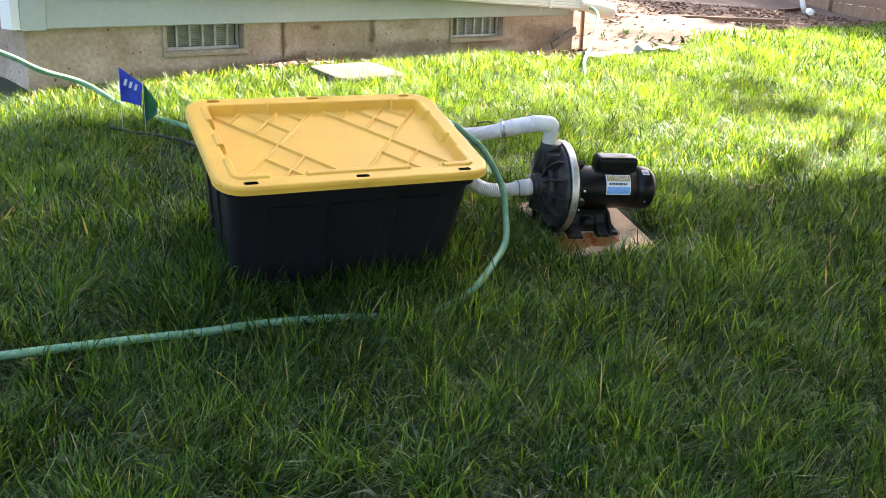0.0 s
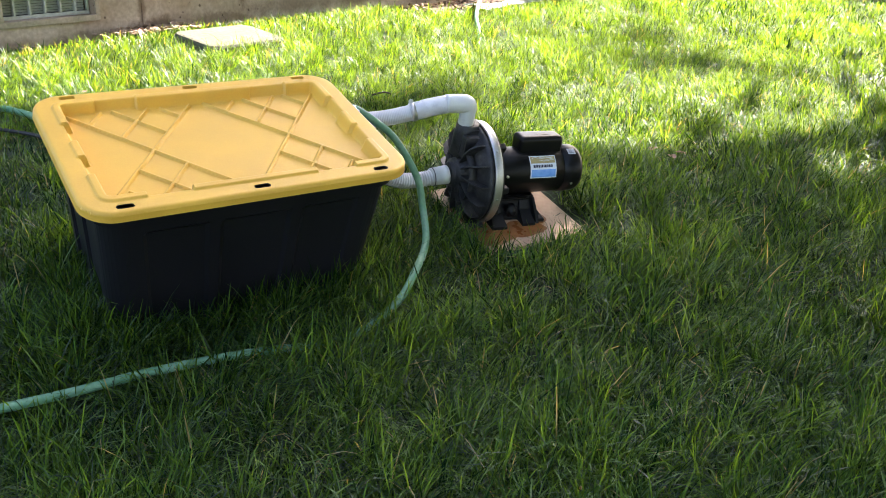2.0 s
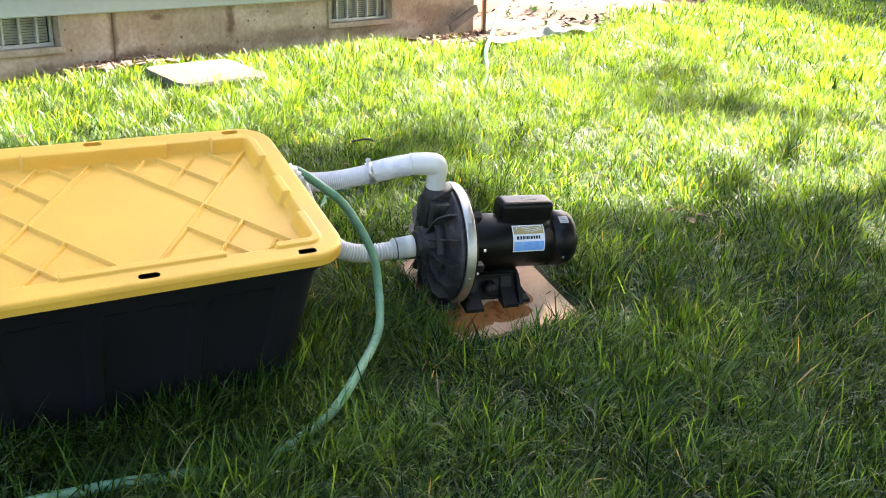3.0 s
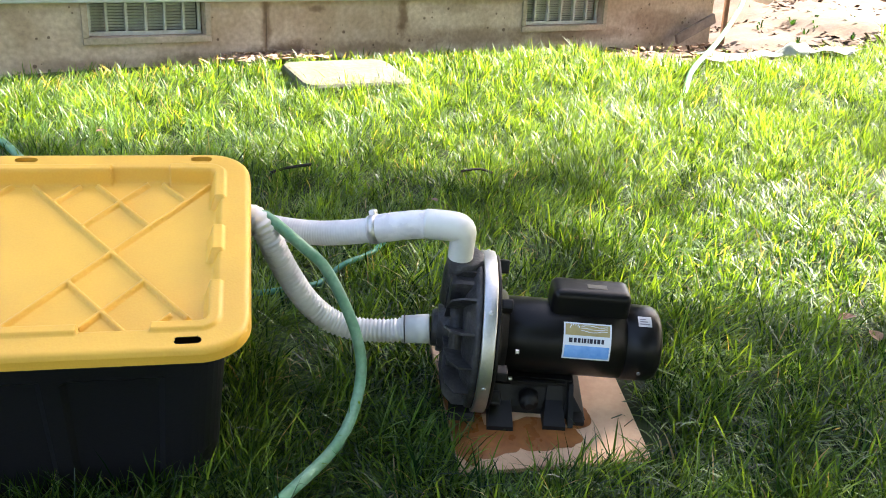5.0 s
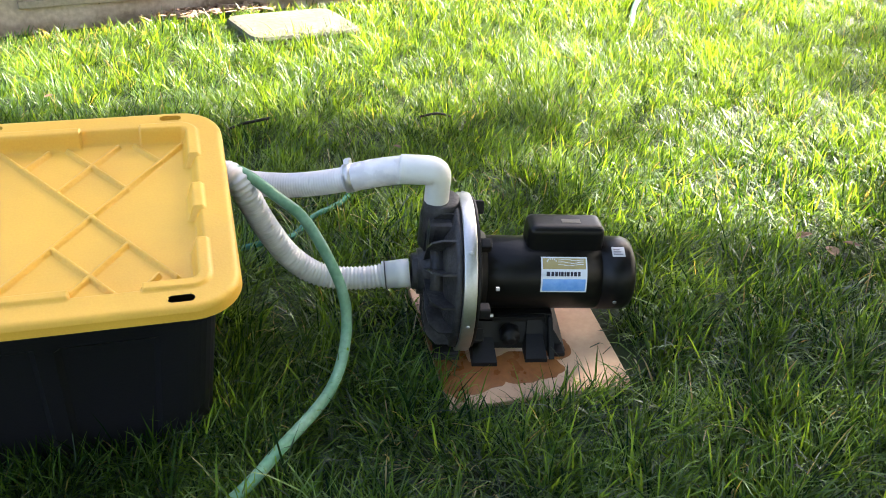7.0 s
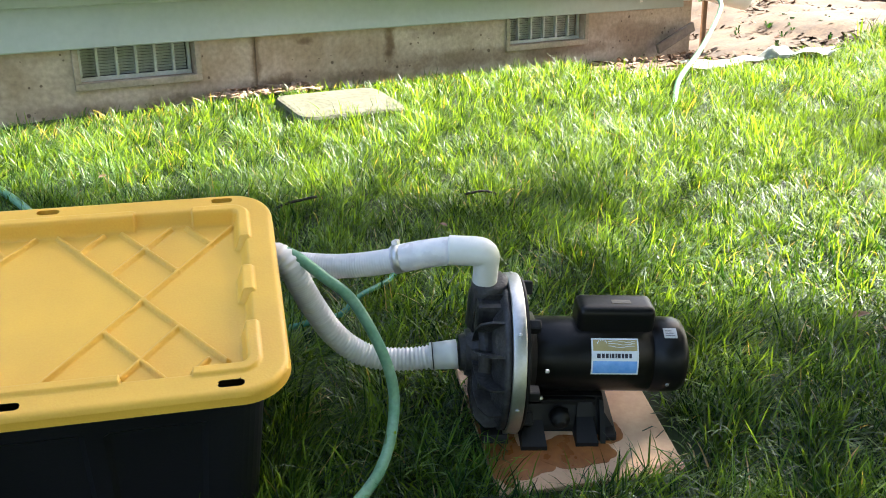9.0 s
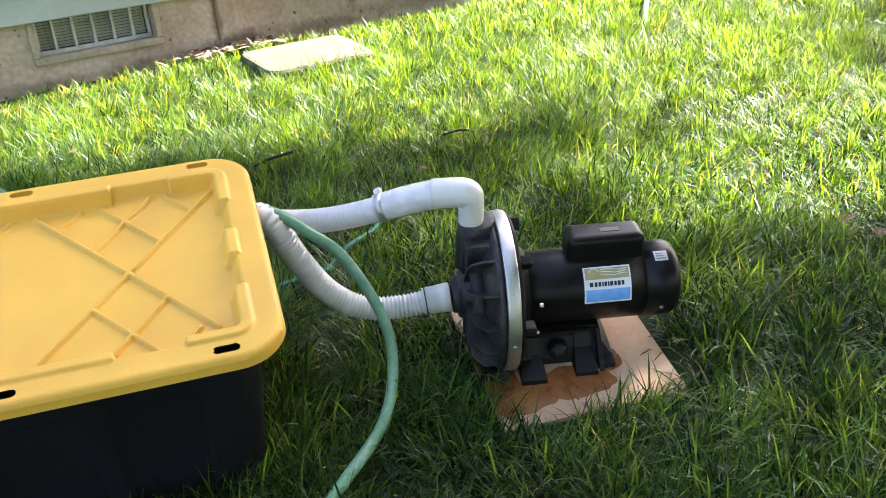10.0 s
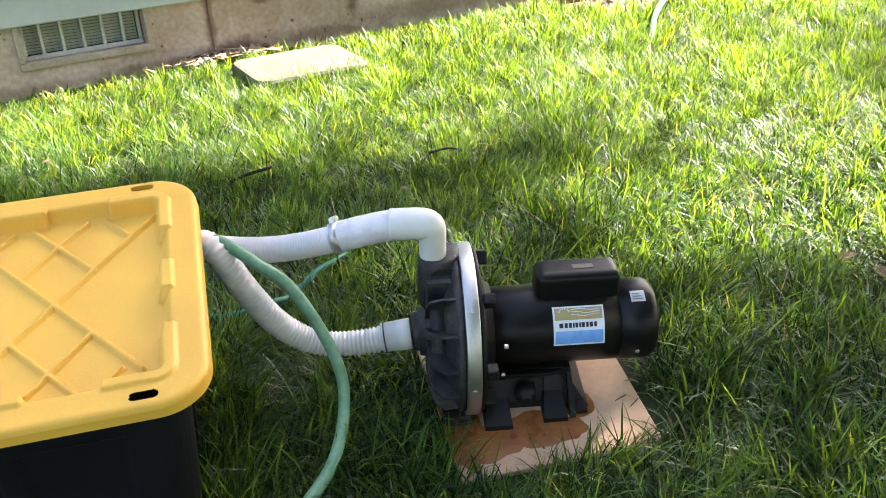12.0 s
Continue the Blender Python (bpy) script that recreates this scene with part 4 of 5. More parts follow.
# ---- hoses and pipes ----
def make_return_pipe():
    """The elbow on the pump's outlet, the taped pipe and the flexible hose back to the tub."""
    root = thing("discharge_pipe", SLOPE.copy(), "white plastic pipe and elbow from pump outlet to tub", "pipe")
    ex, ey = 0.7620, 0.0680
    part("elbow", tube([(ex, ey, 0.262), (ex, ey, 0.306), (ex - 0.001, ey, 0.319), (ex - 0.004, ey + 0.001, 0.3265), (ex - 0.011, ey + 0.003, 0.3305), (ex - 0.026, ey + 0.0085, 0.331), (ex - 0.066, ey + 0.022, 0.3275)], lambda t: 0.0232 + 0.0040 * smoothstep(0.25, 0.6, t), 0.005, 32), WHITE_PIPE, root, "white plastic elbow", True)
    part("elbow_collar", lathe([(0.246, 0.020), (0.246, 0.0222), (0.268, 0.0222), (0.268, 0.020)], "Z", 32), WHITE_PIPE, root, smooth=True, m=pose(ex, ey, 0))
    part("pipe", tube([(0.702, 0.0895, 0.3265), (0.660, 0.103, 0.3155), (0.625, 0.114, 0.303), (0.600, 0.122, 0.294)], 0.0262, 0.01, 28), TAPE, root, "white pipe wrapped in clear tape", True)
    part("hose", tube([(0.606, 0.120, 0.296), (0.590, 0.125, 0.290), (0.550, 0.139, 0.277), (0.500, 0.156, 0.266), (0.445, 0.175, 0.262), (0.395, 0.192, 0.264), (0.345, 0.208, 0.268)], 0.0225, 0.008, 24, 0.0008, 0.005), WHITE_HOSE, root, "white flexible hose", True)
    d = Vector((-0.060, 0.019, -0.020)).normalized()
    q = d.to_track_quat("X", "Z").to_matrix().to_4x4()
    clamp = part("hose_clamp", lathe([(-0.0065, 0.0255), (-0.0065, 0.0272), (0.0065, 0.0272), (0.0065, 0.0255)], sides=40, closed=True), STEEL, root, "steel worm-drive clamp", True, Matrix.Translation((0.6085, 0.1192, 0.2972)) @ q)
    part("clamp_screw", box(0.012, 0.020, 0.010, (0, 0, 0), 0.002), STEEL, clamp, m=pose(0, -0.016, 0.0245, 33, 0, 0))
    part("clamp_bolt", lathe([(-0.014, 0.0035), (-0.013, 0.0045), (-0.006, 0.0045), (-0.006, 0.003), (0.012, 0.003)], sides=12), STEEL, clamp, m=Matrix.Translation((0, -0.018, 0.0275)) @ Matrix.Rotation(radians(33), 4, "X") @ Matrix.Rotation(radians(90), 4, "Z"))


make_return_pipe()


def make_suction_hose():
    root = thing("suction_hose", SLOPE.copy(), "white corrugated hose from tub to pump inlet", "hose")
    pts = [(0.335, 0.160, 0.275), (0.372, 0.142, 0.312), (0.399, 0.116, 0.322), (0.418, 0.103, 0.293), (0.446, 0.097, 0.228), (0.484, 0.089, 0.160), (0.530, 0.080, 0.116), (0.580, 0.070, 0.101), (0.635, 0.059, 0.103), (0.668, 0.053, 0.110)]
    part("corrugated_hose", tube(pts, 0.0200, 0.01, 22, 0.0038, 0.0082), WHITE_HOSE, root, smooth=True)
    q = Matrix.Translation((0.6665, 0.0530, 0.1105)) @ Vector((0.055, -0.009, 0.0065)).to_track_quat("X", "Z").to_matrix().to_4x4()
    part("cuff", lathe([(-0.004, 0.0225), (-0.004, 0.0262), (0.022, 0.0266), (0.022, 0.0272), (0.048, 0.0282), (0.0485, 0.027), (0.0485, 0.015)], sides=36), WHITE_PIPE, root, "white plastic cuff", True, q)
    part("clamp_wire", lathe([(0.0005, 0.0266), (0.0005, 0.0284), (0.0025, 0.0284), (0.0025, 0.0266)], sides=36, closed=True), RUBBER, root, "thin dark ring", True, q)


make_suction_hose()


def on_soil(x, y, up=0.03):
    return Vector((x, y, soil_height(x, y) + up))


front = [on_soil(0.16, -0.375, 0.012), on_soil(0.0, -0.365, 0.024), on_soil(-0.11, -0.360, 0.032), on_soil(-0.30, -0.362, 0.042), on_soil(-0.45, -0.366, 0.042), on_soil(-0.62, -0.380, 0.054), on_soil(-0.92, -0.388, 0.060), on_soil(-1.35, -0.39, 0.055), on_soil(-2.1, -0.36, 0.03)]
hose("garden_hose", drop([(0.335, 0.150, 0.285), (0.375, 0.135, 0.318), (0.412, 0.118, 0.330), (0.468, 0.081, 0.298), (0.519, 0.052, 0.254), (0.566, -0.012, 0.165), (0.574, -0.056, 0.086), (0.531, -0.158, 0.048), (0.434, -0.270, 0.048), (0.322, -0.355, 0.018)]) + front,
     0.0102, GREEN_HOSE, "scuffed green garden hose looping from tub into grass")
hose("teal_hose", [on_soil(0.30, 0.315, 0.046), on_soil(0.404, 0.30, 0.050), on_soil(0.477, 0.315, 0.054), on_soil(0.53, 0.36, 0.036), on_soil(0.585, 0.41, 0.050), on_soil(0.66, 0.48, 0.042), on_soil(0.72, 0.54, 0.058), on_soil(0.80, 0.60, 0.028)], 0.0065, TEAL_HOSE, "thin teal hose lying in the grass behind the tub")
hose("garden_hose", [on_soil(-0.10, 0.80, 0.022), on_soil(-0.24, 1.05, 0.036), on_soil(-0.40, 1.33, 0.015), (-0.565, 1.53, 0.318), (-0.733, 1.50, 0.382), (-0.87, 1.50, 0.453), (-1.25, 1.52, 0.60), (-2.0, 1.6, 0.72)], 0.011, GREEN_HOSE, "sunlit green garden hose slanting down to the lawn")
hose("garden_hose", [on_soil(1.86, 1.50, 0.0), on_soil(1.95, 1.62, 0.02), (2.08, 1.84, 0.335), (2.33, 2.16, 0.40), (2.57, 2.48, 0.485), (2.73, 2.72, 0.550), (2.77, 2.87, 0.580), (2.74, 2.97, 0.56)], 0.011, GREEN_HOSE, "green garden hose hanging from the house corner to the lawn")
hose("cable", [on_soil(-0.52, 1.10, 0.03), on_soil(-0.44, 1.03, 0.03), on_soil(-0.34, 0.94, 0.040), on_soil(-0.24, 0.83, 0.036), on_soil(-0.20, 0.6, 0.02)], 0.006, RUBBER, "black cable in the grass behind the tub", "cable")
hose("stick", [on_soil(0.43, 0.940, 0.032), on_soil(0.47, 0.955, 0.038), on_soil(0.545, 0.975, 0.040)], 0.0042, TWIG, "short dark stick in the grass", "stick")
hose("stick", [on_soil(0.965, 0.93, 0.04), on_soil(1.02, 0.935, 0.045), on_soil(1.06, 0.945, 0.03)], 0.0036, TWIG, "short dark stick in the grass", "stick")


# ---- flags, leaves, sheet ----
def make_flag(name, x, y, top, pts, mat, label, bars=False):
    """A marker flag: a thin wire stake and a bent film."""
    root = thing(name, Matrix.Translation((x, y, soil_height(x, y))), label, "marker flag")
    part("wire", tube([(0, 0, -0.02), (0.001, 0, top * 0.5), (0, 0, top)], 0.0012, 0.05, 8), STEEL, root)
    bm = bmesh.new()
    n = 8
    rows = []
    for i in range(n + 1):
        t = i / n
        a, b = Vector(pts[0]).lerp(Vector(pts[1]), t), Vector(pts[3]).lerp(Vector(pts[2]), t)
        w = 0.010 * math.sin(3.0 * t * math.pi * 0.5)
        rows.append([bm.verts.new((p.x, p.y + w + 0.004 * k, p.z)) for k in range(3) for p in [a.lerp(b, k / 2)]])
    for r0, r1 in zip(rows, rows[1:]):
        for k in range(2):
            bm.faces.new((r0[k], r0[k + 1], r1[k + 1], r1[k]))
    bmesh.ops.solidify(bm, geom=bm.faces[:], thickness=0.0005)
    film = part("film", bm, mat, root, smooth=True)
    if bars:
        for k in range(3):
            part("print_bar", box(0.010, 0.0016, 0.024, (0, 0, 0)), LABEL_WHITE, film, m=pose(0.022 + 0.018 * k, -0.004, top - 0.060 - 0.010 * k, 0, 18, 0))


make_flag("marker_flag", -0.470, 1.085, 0.262, [(0, 0, 0.260), (0.082, 0, 0.195), (0.074, 0, 0.110), (0, 0, 0.132)], BLUE_FLAG, "blue marker flag with white print on a wire", True)
make_flag("marker_flag", -0.396, 1.000, 0.228, [(0, 0, 0.228), (0.052, 0.01, 0.142), (0.042, 0.01, 0.100), (-0.006, 0, 0.062)], GREEN_FLAG, "drooping green marker flag on a wire")


def make_leaf(x, y, size, turn, up):
    bm = bmesh.new()
    out = [(-1, 0, 0), (-0.5, 0.42, 0.12), (0.1, 0.5, 0.2), (0.7, 0.28, 0.10), (1, 0, 0.0), (0.6, -0.35, 0.14), (0, -0.5, 0.22), (-0.6, -0.36, 0.1)]
    v = [bm.verts.new(Vector(p) * size) for p in out]
    c = bm.verts.new((0, 0, -0.02 * size))
    for i in range(8):
        bm.faces.new((v[i], v[(i + 1) % 8], c))
    bmesh.ops.solidify(bm, geom=bm.faces[:], thickness=0.0006)
    ob = part("dry_leaf", bm, STRAW, m=Matrix.Translation((x, y, soil_height(x, y) + up)) @ Matrix.Rotation(turn, 4, "Z"))
    return tagged(ob, "curled pale dry leaf on the lawn", "leaf", "dry leaves")


for x, y, size, turn, up in ((1.686, 0.127, 0.030, 0.3, 0.055), (1.728, 0.074, 0.030, 1.2, 0.045), (-0.711, -0.165, 0.017, 0.5, 0.06), (-0.043, 1.17, 0.018, 0.9, 0.06), (0.85, 0.72, 0.016, 2.0, 0.055), (1.80, 0.10, 0.022, 2.2, 0.04)):
    make_leaf(x, y, size, turn, up)


def make_sheet():
    """A crumpled strip of white plastic along the edge of the bed."""
    nx, ny = 46, 12
    bm = bmesh.new()
    rows = []
    for j in range(ny + 1):
        row = []
        for i in range(nx + 1):
            s, t = i / nx, j / ny - 0.5
            w = 0.20 * (1 - 0.55 * s) * (0.75 + 0.35 * math.sin(7 * s + 1))
            x = 2.30 + 0.80 * s + 0.03 * math.sin(9 * t)
            y = 2.16 + 0.16 * s + t * w + 0.03 * math.sin(6 * s)
            z = soil_height(x, y) + 0.030 + 0.045 * abs(noise.noise((x * 5, y * 9, 2))) + 0.03 * abs(noise.noise((x * 13, y * 17, 4))) * (1 - 4 * t * t) + 0.034 * math.exp(-((s - 0.55) / 0.10) ** 2) * (1 - 3.5 * t * t)
            row.append(bm.verts.new((x, y, z)))
        rows.append(row)
    for a, b in zip(rows, rows[1:]):
        for i in range(nx):
            bm.faces.new((a[i], a[i + 1], b[i + 1], b[i]))
    bmesh.ops.solidify(bm, geom=bm.faces[:], thickness=0.002)
    tagged(part("plastic_sheet", bm, SHEET, smooth=True), "crumpled white plastic sheet at the edge of the bed", "plastic sheet")


make_sheet()


# ---- bed, fence and things past the lawn ----
def far_soil(x, y, up=0.0):
    return Vector((x, y, soil_height(x, y) + up))


def bed(rng):
    while True:
        x, y = rng.uniform(2.0, 9.5), rng.uniform(2.2, 8.5)
        if is_mulch(x, y) and (x - 2.7) * 0.5 > (y - 9.5) * 0.3:
            return x, y


def sunny_bed(rng):
    while True:
        x, y = rng.uniform(2.6, 4.6), rng.uniform(2.3, 6.0)
        if is_mulch(x, y) and y < 2.6 + 1.3 * (4.9 - x):
            return x, y


chips("mulch", 5200, bed, CHIP, (0.035, 0.014), "dark brown bark mulch over the bed", 11, "mulch", 0.006)
chips("straw", 420, bed, STRAW, (0.055, 0.006), "pale straw and twigs on the mulch", 12, "straw", 0.012)
chips("dry_clods", 1500, sunny_bed, SAND, (0.030, 0.022), "pale dry clods of soil by the house corner", 13, "soil", 0.004)


def make_mound():
    """A low heap of pale soil past the house's corner."""
    xs, ys = np.linspace(2.45, 5.0, 44), np.linspace(2.2, 6.4, 56)
    bm = bmesh.new()
    rows = []
    for y in ys:
        row = []
        for x in xs:
            f = smoothstep(2.25, 2.7, y) * (1 - smoothstep(0, 1.2, y - (2.5 + 1.35 * (4.95 - x)))) * smoothstep(2.45, 2.6, x) * (1 - smoothstep(4.4, 5.0, x))
            z = soil_height(x, y) - 0.03 + f * (0.055 + 0.05 * noise.noise((x * 2.5, y * 2.5, 1)) + 0.02 * noise.noise((x * 9, y * 9, 2)))
            row.append(bm.verts.new((x, y, z)))
        rows.append(row)
    for a, b in zip(rows, rows[1:]):
        for i in range(len(xs) - 1):
            bm.faces.new((a[i], a[i + 1], b[i + 1], b[i]))
    tagged(part("soil_heap", bm, SAND, smooth=True), "low heap of pale dry soil past the house corner", "soil", kind="stuff")


make_mound()

FENCE_A, FENCE_B = Vector((8.94, 5.40, 0)), Vector((17.0, 16.7, 0))


def make_fence():
    run = FENCE_B - FENCE_A
    n = 92
    root = thing("fence", Matrix.Identity(4), "tall weathered wooden board fence behind the bed", "fence")
    yaw = math.atan2(run.y, run.x)
    rng = random.Random(21)
    w = run.length / n
    board = box(w * 0.97, 0.018, 1.85, (0, 0, 0.925), 0.004, 1)
    proto = part("board", board, FENCE_WOOD, root)
    for k in range(n):
        p = FENCE_A + run * ((k + 0.5) / n)
        ob = proto if k == 0 else new("board", proto.data)
        ob.parent = root
        ob.matrix_basis = Matrix.Translation((p.x, p.y, soil_height(p.x, p.y) + 0.17 + rng.uniform(-0.008, 0.008))) @ Matrix.Rotation(yaw + rng.gauss(0, 0.012), 4, "Z")
    side = Vector((math.sin(yaw), -math.cos(yaw), 0)) * -0.03
    for h in (0.08, 1.0):
        a, b = FENCE_A + side * (1 if h > 0.5 else -0.9), FENCE_B + side * (1 if h > 0.5 else -0.9)
        a.z, b.z = soil_height(a.x, a.y) + h, soil_height(b.x, b.y) + h
        d = b - a
        m = Matrix.Translation((a + b) / 2) @ d.to_track_quat("X", "Z").to_matrix().to_4x4()
        part("rail", box(d.length, 0.035, 0.17 if h < 0.5 else 0.09, (0, 0, 0), 0.004, 1), FENCE_WOOD, root, m=m)
    for k in range(4):
        p = FENCE_A + run * (k / 3)
        part("post", box(0.10, 0.10, 2.1, (0, 0, 1.05 - 0.1), 0.006, 1), FENCE_WOOD, root, m=Matrix.Translation((p.x, p.y, soil_height(p.x, p.y))) @ Matrix.Rotation(yaw, 4, "Z"))


make_fence()


def make_brick_wall():
    a, b = Vector((9.02, 5.19, 0)), Vector((10.82, 3.37, 0))
    d = b - a
    yaw = math.atan2(d.y, d.x)
    z0 = min(soil_height(a.x, a.y), soil_height(b.x, b.y)) - 0.05
    root = tagged(new("wall_garden"), "low red brick garden wall beside the fence", "wall", kind="structure")
    root.matrix_basis = Matrix.Translation((a.x, a.y, z0)) @ Matrix.Rotation(yaw, 4, "Z")
    part("mortar", box(d.length, 0.09, 0.9, (d.length / 2, 0.05, 0.45)), SLAB, root)
    proto = part("brick", box(0.205, 0.10, 0.062, (0, 0, 0), 0.003, 1), BRICK, root)
    first = True
    for r in range(12):
        for c in range(11):
            ob = proto if first else new("brick", proto.data)
            first = False
            ob.parent = root
            ob.matrix_basis = pose(0.11 + c * 0.222 + (0.11 if r % 2 else 0), 0.045, 0.038 + r * 0.074)


make_brick_wall()


def make_bucket(name, m, mat, label, handle=True):
    root = thing(name, m, label, "bucket")
    prof = [(0.0, 0.0), (0.0, 0.125), (0.30, 0.145), (0.302, 0.153), (0.335, 0.155), (0.36, 0.153), (0.36, 0.147), (0.02, 0.122), (0.02, 0.0)]
    bm = lathe([p for p in prof if p[1] > 0], "Z", 36)
    part("body", bm, mat, root, smooth=True)
    part("rim", lathe([(0.345, 0.150), (0.345, 0.158), (0.362, 0.158), (0.362, 0.150)], "Z", 36, True), mat, root, smooth=True)
    if handle:
        part("handle", tube([(0.157, 0, 0.325), (0.13, 0.06, 0.25), (0.0, 0.16, 0.18), (-0.13, 0.06, 0.25), (-0.157, 0, 0.325)], 0.0035, 0.02, 8), STEEL, root, "thin wire handle", True)


p = far_soil(8.02, 4.28)
make_bucket("bucket", Matrix.Translation(p + Vector((0.0, 0.0, 0.225))) @ Matrix.Rotation(radians(24), 4, "Z") @ Matrix.Rotation(radians(94), 4, "Y") @ Matrix.Scale(1.45, 4), BLUE_BUCKET, "blue plastic bucket lying on its side on the grass")


def plank(x, y, l, w, t, yaw, label, mat, tilt=0.0, up=0.0):
    ob = part("plank", box(l, w, t, (0, 0, 0), 0.003, 1), mat, m=Matrix.Translation(far_soil(x, y, t / 2 + 0.01 + up)) @ Matrix.Rotation(radians(yaw), 4, "Z") @ Matrix.Rotation(radians(tilt), 4, "Y"))
    tagged(ob, label, "plank")


plank(5.15, 4.35, 1.15, 0.22, 0.035, -48, "old brown plank lying flat on the mulch", DARK_WOOD, 0, 0.015)
plank(9.6, 8.0, 0.9, 0.10, 0.05, 30, "old brown plank lying by the fence", DARK_WOOD)
q = on_wall(2.47, 0.055, 0)
ob = part("plank", box(0.27, 0.020, 0.050, (0, 0, 0), 0.003, 1), GREY_WOOD, m=Matrix.Translation((q.x, q.y, 0.385)) @ Matrix.Rotation(radians(20.5), 4, "Z") @ Matrix.Rotation(radians(-22), 4, "Y"))
tagged(ob, "weathered plank leaning against the foundation", "plank")
q = on_wall(2.70, 0.03, 0)
tagged(part("stake", box(0.022, 0.022, 0.34, (0, 0, 0.13), 0.002, 1), FENCE_WOOD, m=Matrix.Translation((q.x, q.y, soil_height(q.x, q.y)))), "thin wooden stake at the house corner", "stake")
hose("pole", [far_soil(9.25, 7.35, 0.05), far_soil(9.0, 7.05, 0.06), far_soil(8.75, 6.75, 0.05)], 0.045, WHITE_PIPE, "grey-white pipe offcut lying by the fence", "pipe", 0.05)
hose("pole", [far_soil(9.05, 7.2, 0.08), far_soil(9.1, 7.3, 0.20), far_soil(9.13, 7.35, 0.30)], 0.035, WHITE_PIPE, "short pipe offcut standing by the fence", "pipe", 0.05)


def make_weeds():
    rng = random.Random(31)
    bm = bmesh.new()
    for _ in range(16):
        x, y = rng.uniform(3.0, 3.7), rng.uniform(2.55, 3.3)
        z = soil_height(x, y)
        for _ in range(9):
            a, l = rng.uniform(0, 6.3), rng.uniform(0.02, 0.05)
            d = Vector((math.cos(a), math.sin(a), 0))
            s = Vector((-d.y, d.x, 0)) * 0.005
            p0, p1, p2 = Vector((x, y, z)), Vector((x, y, z)) + d * l * 0.5 + Vector((0, 0, l)), Vector((x, y, z)) + d * l + Vector((0, 0, l * 0.9))
            v = [bm.verts.new(q) for q in (p0, p1 + s, p2, p1 - s)]
            bm.faces.new(v)
    tagged(part("weeds", bm, GRASS), "yellow-green weeds sprouting from the dry soil", "weeds", kind="stuff")


make_weeds()


# ---- the tree that shades the tub ----
def shade_edge(x):
    """Where on the lawn the tree's shade ends."""
    pts = ((-5, 1.0), (-1, 1.10), (-0.2, 1.15), (0.2, 1.08), (0.45, 0.98), (1.1, 0.90), (1.2, 0.56), (1.26, 0.08), (1.5, 0.0), (1.7, 0.04), (1.9, 0.20), (2.05, 0.16), (2.13, -0.14), (2.3, -0.26), (2.6, -0.35), (3.2, -0.6), (6, -1.0))
    for (x0, y0), (x1, y1) in zip(pts, pts[1:]):
        if x <= x1:
            return y0 + (y1 - y0) * max(0, (x - x0)) / (x1 - x0)
    return -0.9


def make_tree():
    """A broad tree beside the lawn, behind the camera's right; its crown hangs between the sun and the tub."""
    rng = random.Random(77)
    base = Vector((15.0, 2.2, 0.0))
    tree = thing("tree", Matrix.Identity(4), "broad leafy tree standing beside the lawn", "tree")
    part("trunk", tube([base, base + Vector((-0.1, 0.1, 3.0)), base + Vector((-0.5, 0.4, 6.0)), base + Vector((-0.9, 0.8, 8.2))], lambda t: 0.34 * (1 - 0.45 * t), 0.3, 14), BARK, tree, smooth=True)
    fork = base + Vector((-0.9, 0.8, 8.2))
    for dx, dy, dz in ((-5.2, 1.6, 1.6), (-3.6, -1.4, 1.9), (-1.6, 2.6, 2.1), (0.8, 0.6, 2.2), (-2.6, 0.6, 2.6)):
        end = fork + Vector((dx, dy, dz))
        part("limb", tube([fork, fork.lerp(end, 0.5) + Vector((0, 0, 0.35)), end], lambda t: 0.11 * (1 - 0.8 * t), 0.3, 10), BARK, tree, smooth=True)
    pts = []
    while len(pts) < 21000:
        x, y = rng.uniform(-4.5, 5.0), rng.uniform(-5.0, 1.3)
        wob = 0.16 * noise.noise((x * 2.2, y * 2.2, 9)) + 0.10 * noise.noise((x * 6, y * 6, 4))
        if y > shade_edge(x) + wob - abs(rng.gauss(0, 0.05)):
            continue
        gap = 0.0
        if 0.45 < x < 1.3 and 0.16 < y < 1.0:
            gap = 0.62 if y < 0.78 else 0.30
        elif y < 0.05 and x > 0.72:
            gap = (0.78 if x > 1.5 else 0.34) if noise.noise((x * 3.1, y * 3.1, 6)) > 0.08 else 0.42 if x > 1.5 and y < -0.1 else 0.12
        if rng.random() < gap:
            continue
        pts.append((x, y))
    pts += [(rng.uniform(-0.5, 0.5), rng.uniform(-0.35, 0.5)) for _ in range(800)]
    pts += [(rng.uniform(-1.5, 0.9), rng.uniform(-1.6, -0.5)) for _ in range(1500)]
    for cx, cy, r, n in ((0.80, 0.98, 0.25, 9), (1.24, 0.88, 0.30, 14), (1.46, 0.86, 0.20, 6), (2.6, 0.9, 0.40, 18), (3.0, 1.5, 0.5, 12)):
        pts += [(rng.gauss(cx, r * 0.6), rng.gauss(cy, r * 0.35)) for _ in range(n)]
    crown(tree, pts, 0.08, 0.14, rng)


def crown(tree, pts, small, large, rng):
    """Leaves high above the lawn, between those places of it and the sun."""
    spots = [Vector((x, y, soil_height(x, y))) + TO_SUN * (rng.uniform(9.0, 11.5) / TO_SUN.z) for x, y in pts]
    leaves(tree, spots, small, large, rng)


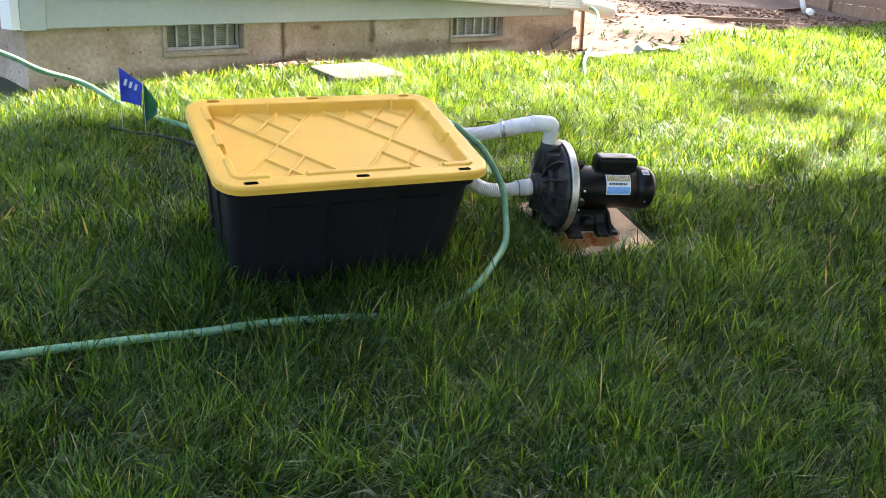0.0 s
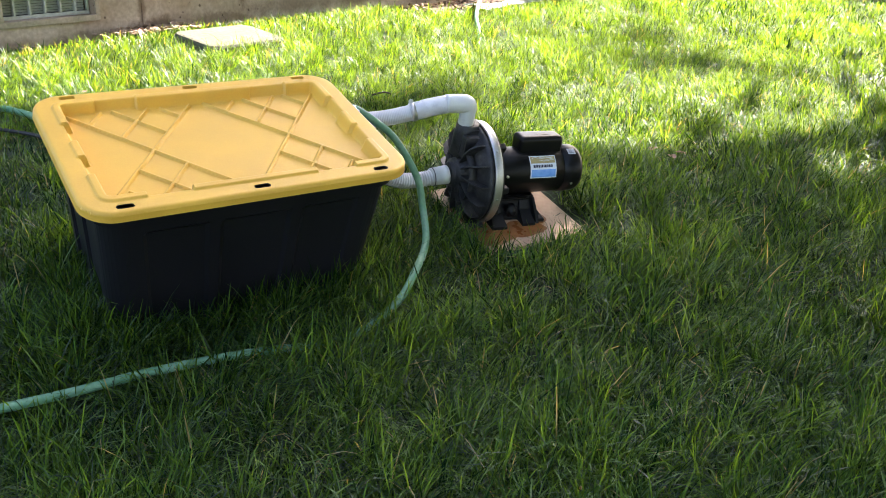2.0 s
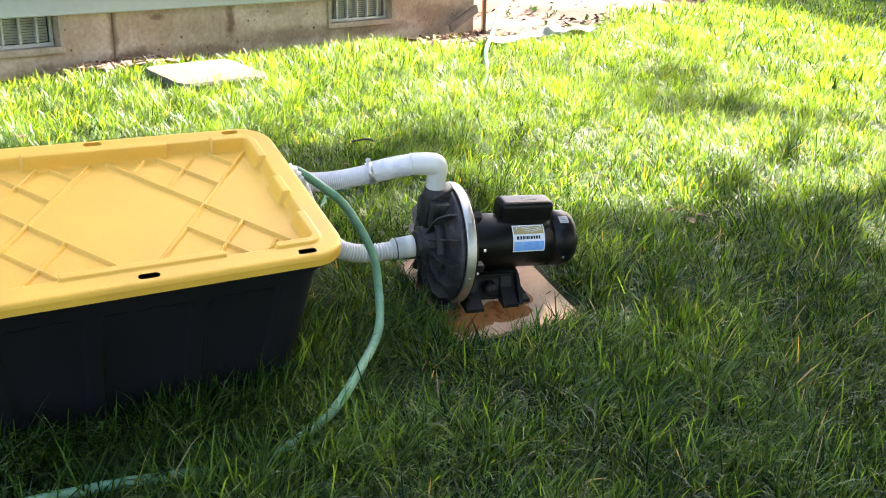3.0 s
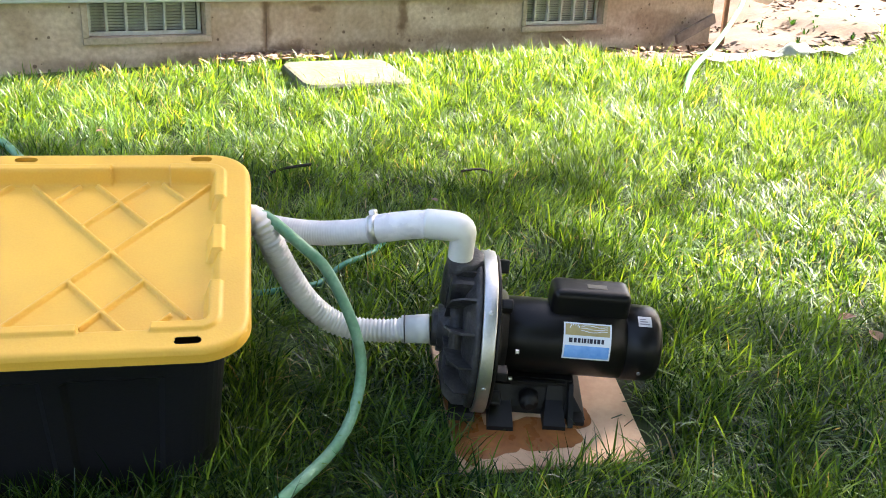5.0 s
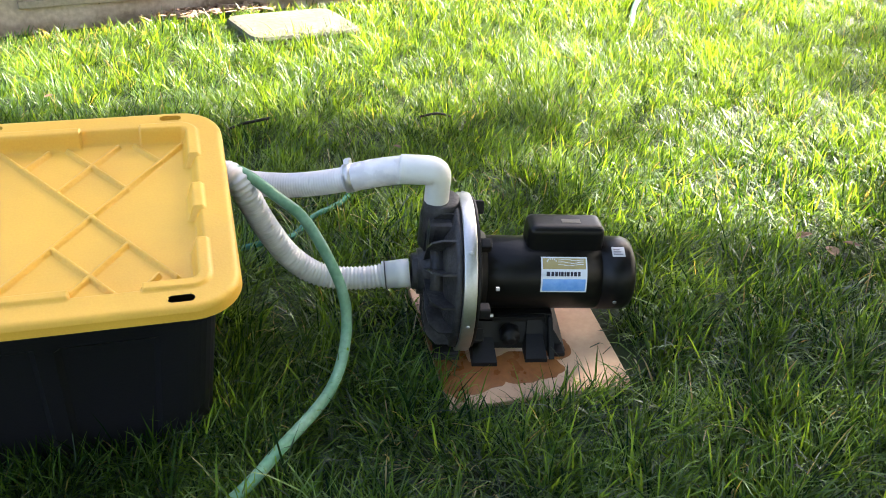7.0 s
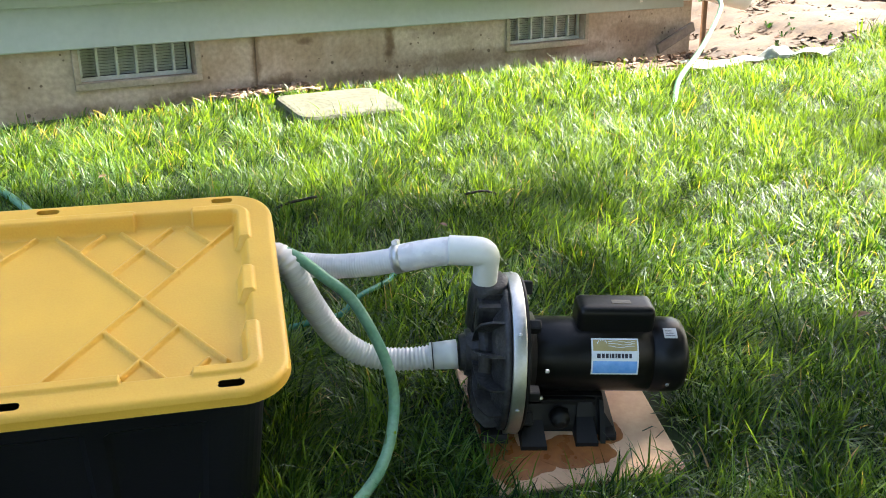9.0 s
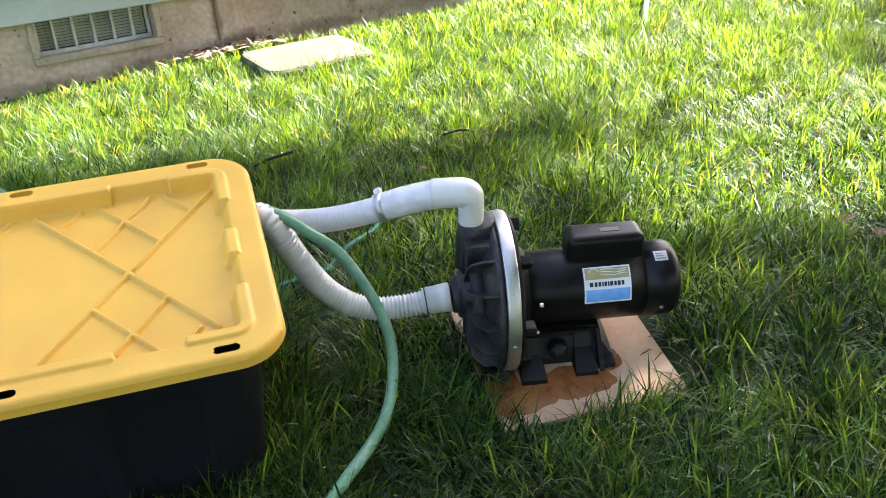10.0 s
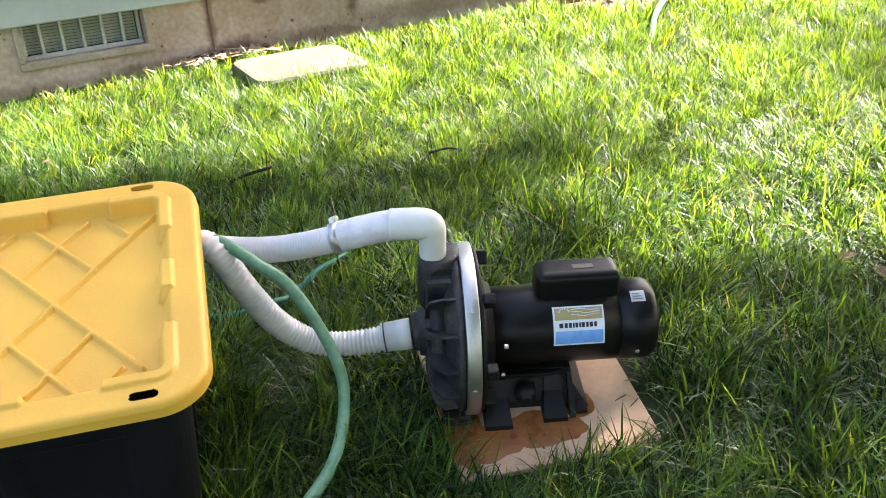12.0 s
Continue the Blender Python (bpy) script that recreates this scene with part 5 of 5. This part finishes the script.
def leaves(tree, spots, small, large, rng):
    """A crown of loose leaves, each turned its own way."""
    n = len(spots)
    co, tones = np.zeros((n, 4, 3), np.float32), np.zeros(n, np.float32)
    for i, c in enumerate(spots):
        q = Euler((rng.gauss(0, 0.6), rng.gauss(0, 0.6), rng.uniform(0, 6.3))).to_matrix()
        s = rng.uniform(small, large)
        for k, (a, b) in enumerate(((-1, 0), (0, -0.55), (1, 0), (0, 0.55))):
            co[i, k] = c + q @ Vector((a * s, b * s, 0))
        tones[i] = rng.uniform(0.1, 0.9)
    me = bpy.data.meshes.new("crown")
    me.from_pydata(co.reshape(-1, 3).tolist(), [], np.arange(n * 4).reshape(-1, 4).tolist())
    me.attributes.new("tone", "FLOAT", "POINT").data.foreach_set("value", np.repeat(tones, 4))
    me.materials.append(LEAF)
    ob = new("crown", me)
    ob.parent = tree


def make_bed_shade_tree():
    """A second tree past the first, added out of view to shade the bed and the lawn past the crest."""
    rng = random.Random(78)
    base = Vector((22.0, 11.0, 0.0))
    tree = thing("tree", Matrix.Identity(4), "unseen broad leafy tree added to shade the bed", "tree")
    fork = base + Vector((-0.6, -0.2, 8.0))
    part("trunk", tube([base - Vector((0, 0, 0.6)), base + Vector((-0.2, 0.0, 4.0)), fork], lambda t: 0.32 * (1 - 0.45 * t), 0.3, 14), BARK, tree, smooth=True)
    for dx, dy, dz in ((-4.2, 1.6, 1.8), (-3.0, -2.4, 1.9), (0.6, 2.6, 2.1), (1.8, -1.6, 2.2)):
        end = fork + Vector((dx, dy, dz))
        part("limb", tube([fork, fork.lerp(end, 0.5) + Vector((0, 0, 0.35)), end], lambda t: 0.11 * (1 - 0.8 * t), 0.3, 10), BARK, tree, smooth=True)
    pts = []
    while len(pts) < 5200:
        x, y = rng.uniform(3.8, 12.5), rng.uniform(0.2, 12.0)
        edge = 4.0 + (y - 3.4) * 0.6 if y > 3.35 else 5.35 if y > 2.4 else 5.45 + (2.4 - y) * 1.3
        if x > edge + 0.2 * noise.noise((x * 2, y * 2, 3)) + abs(rng.gauss(0, 0.06)):
            pts.append((x, y))
    crown(tree, pts, 0.15, 0.26, rng)


def make_sky_blocking_tree():
    """A low bushy tree added out of view across the yard: it hides the sky from the near side of the lawn."""
    rng = random.Random(79)
    base = Vector((3.7, -2.7, soil_height(3.7, -2.7) - 0.2))
    tree = thing("tree", Matrix.Identity(4), "unseen low bushy tree added to hide the sky", "tree")
    fork = base + Vector((-0.2, 0.1, 2.2))
    part("trunk", tube([base, base + Vector((0.1, 0.0, 1.1)), fork], lambda t: 0.16 * (1 - 0.35 * t), 0.2, 12), BARK, tree, smooth=True)
    clumps = []
    for dx, dy, dz in ((1.6, 0.9, 1.2), (-1.0, 0.9, 1.3), (-0.3, -1.4, 1.5), (-1.7, -0.4, 1.6), (0.4, 1.0, 2.2), (-2.2, -1.6, 1.4), (2.2, -0.8, 1.5), (-0.6, 0.3, 3.0), (0.4, 1.2, 0.6), (-1.0, -1.0, 2.6)):
        end = fork + Vector((dx, dy, dz))
        part("limb", tube([fork, fork.lerp(end, 0.5) + Vector((0, 0, 0.2)), end], lambda t: 0.06 * (1 - 0.7 * t), 0.2, 8), BARK, tree, smooth=True)
        clumps.append(end)
    spots = []
    for _ in range(9000):
        c = clumps[rng.randrange(len(clumps))]
        spots.append(c + Vector((rng.gauss(0, 0.62), rng.gauss(0, 0.55), rng.gauss(0, 0.75))))
    leaves(tree, spots, 0.07, 0.13, rng)
    # Two more unseen copies dim the sky behind and to the right.
    copy_thing(tree, Matrix.Translation((-3.7, -3.3, 0.3)))
    copy_thing(tree, Matrix.Translation((3.0, 1.8, 0.5)))


make_tree()
make_bed_shade_tree()
make_sky_blocking_tree()
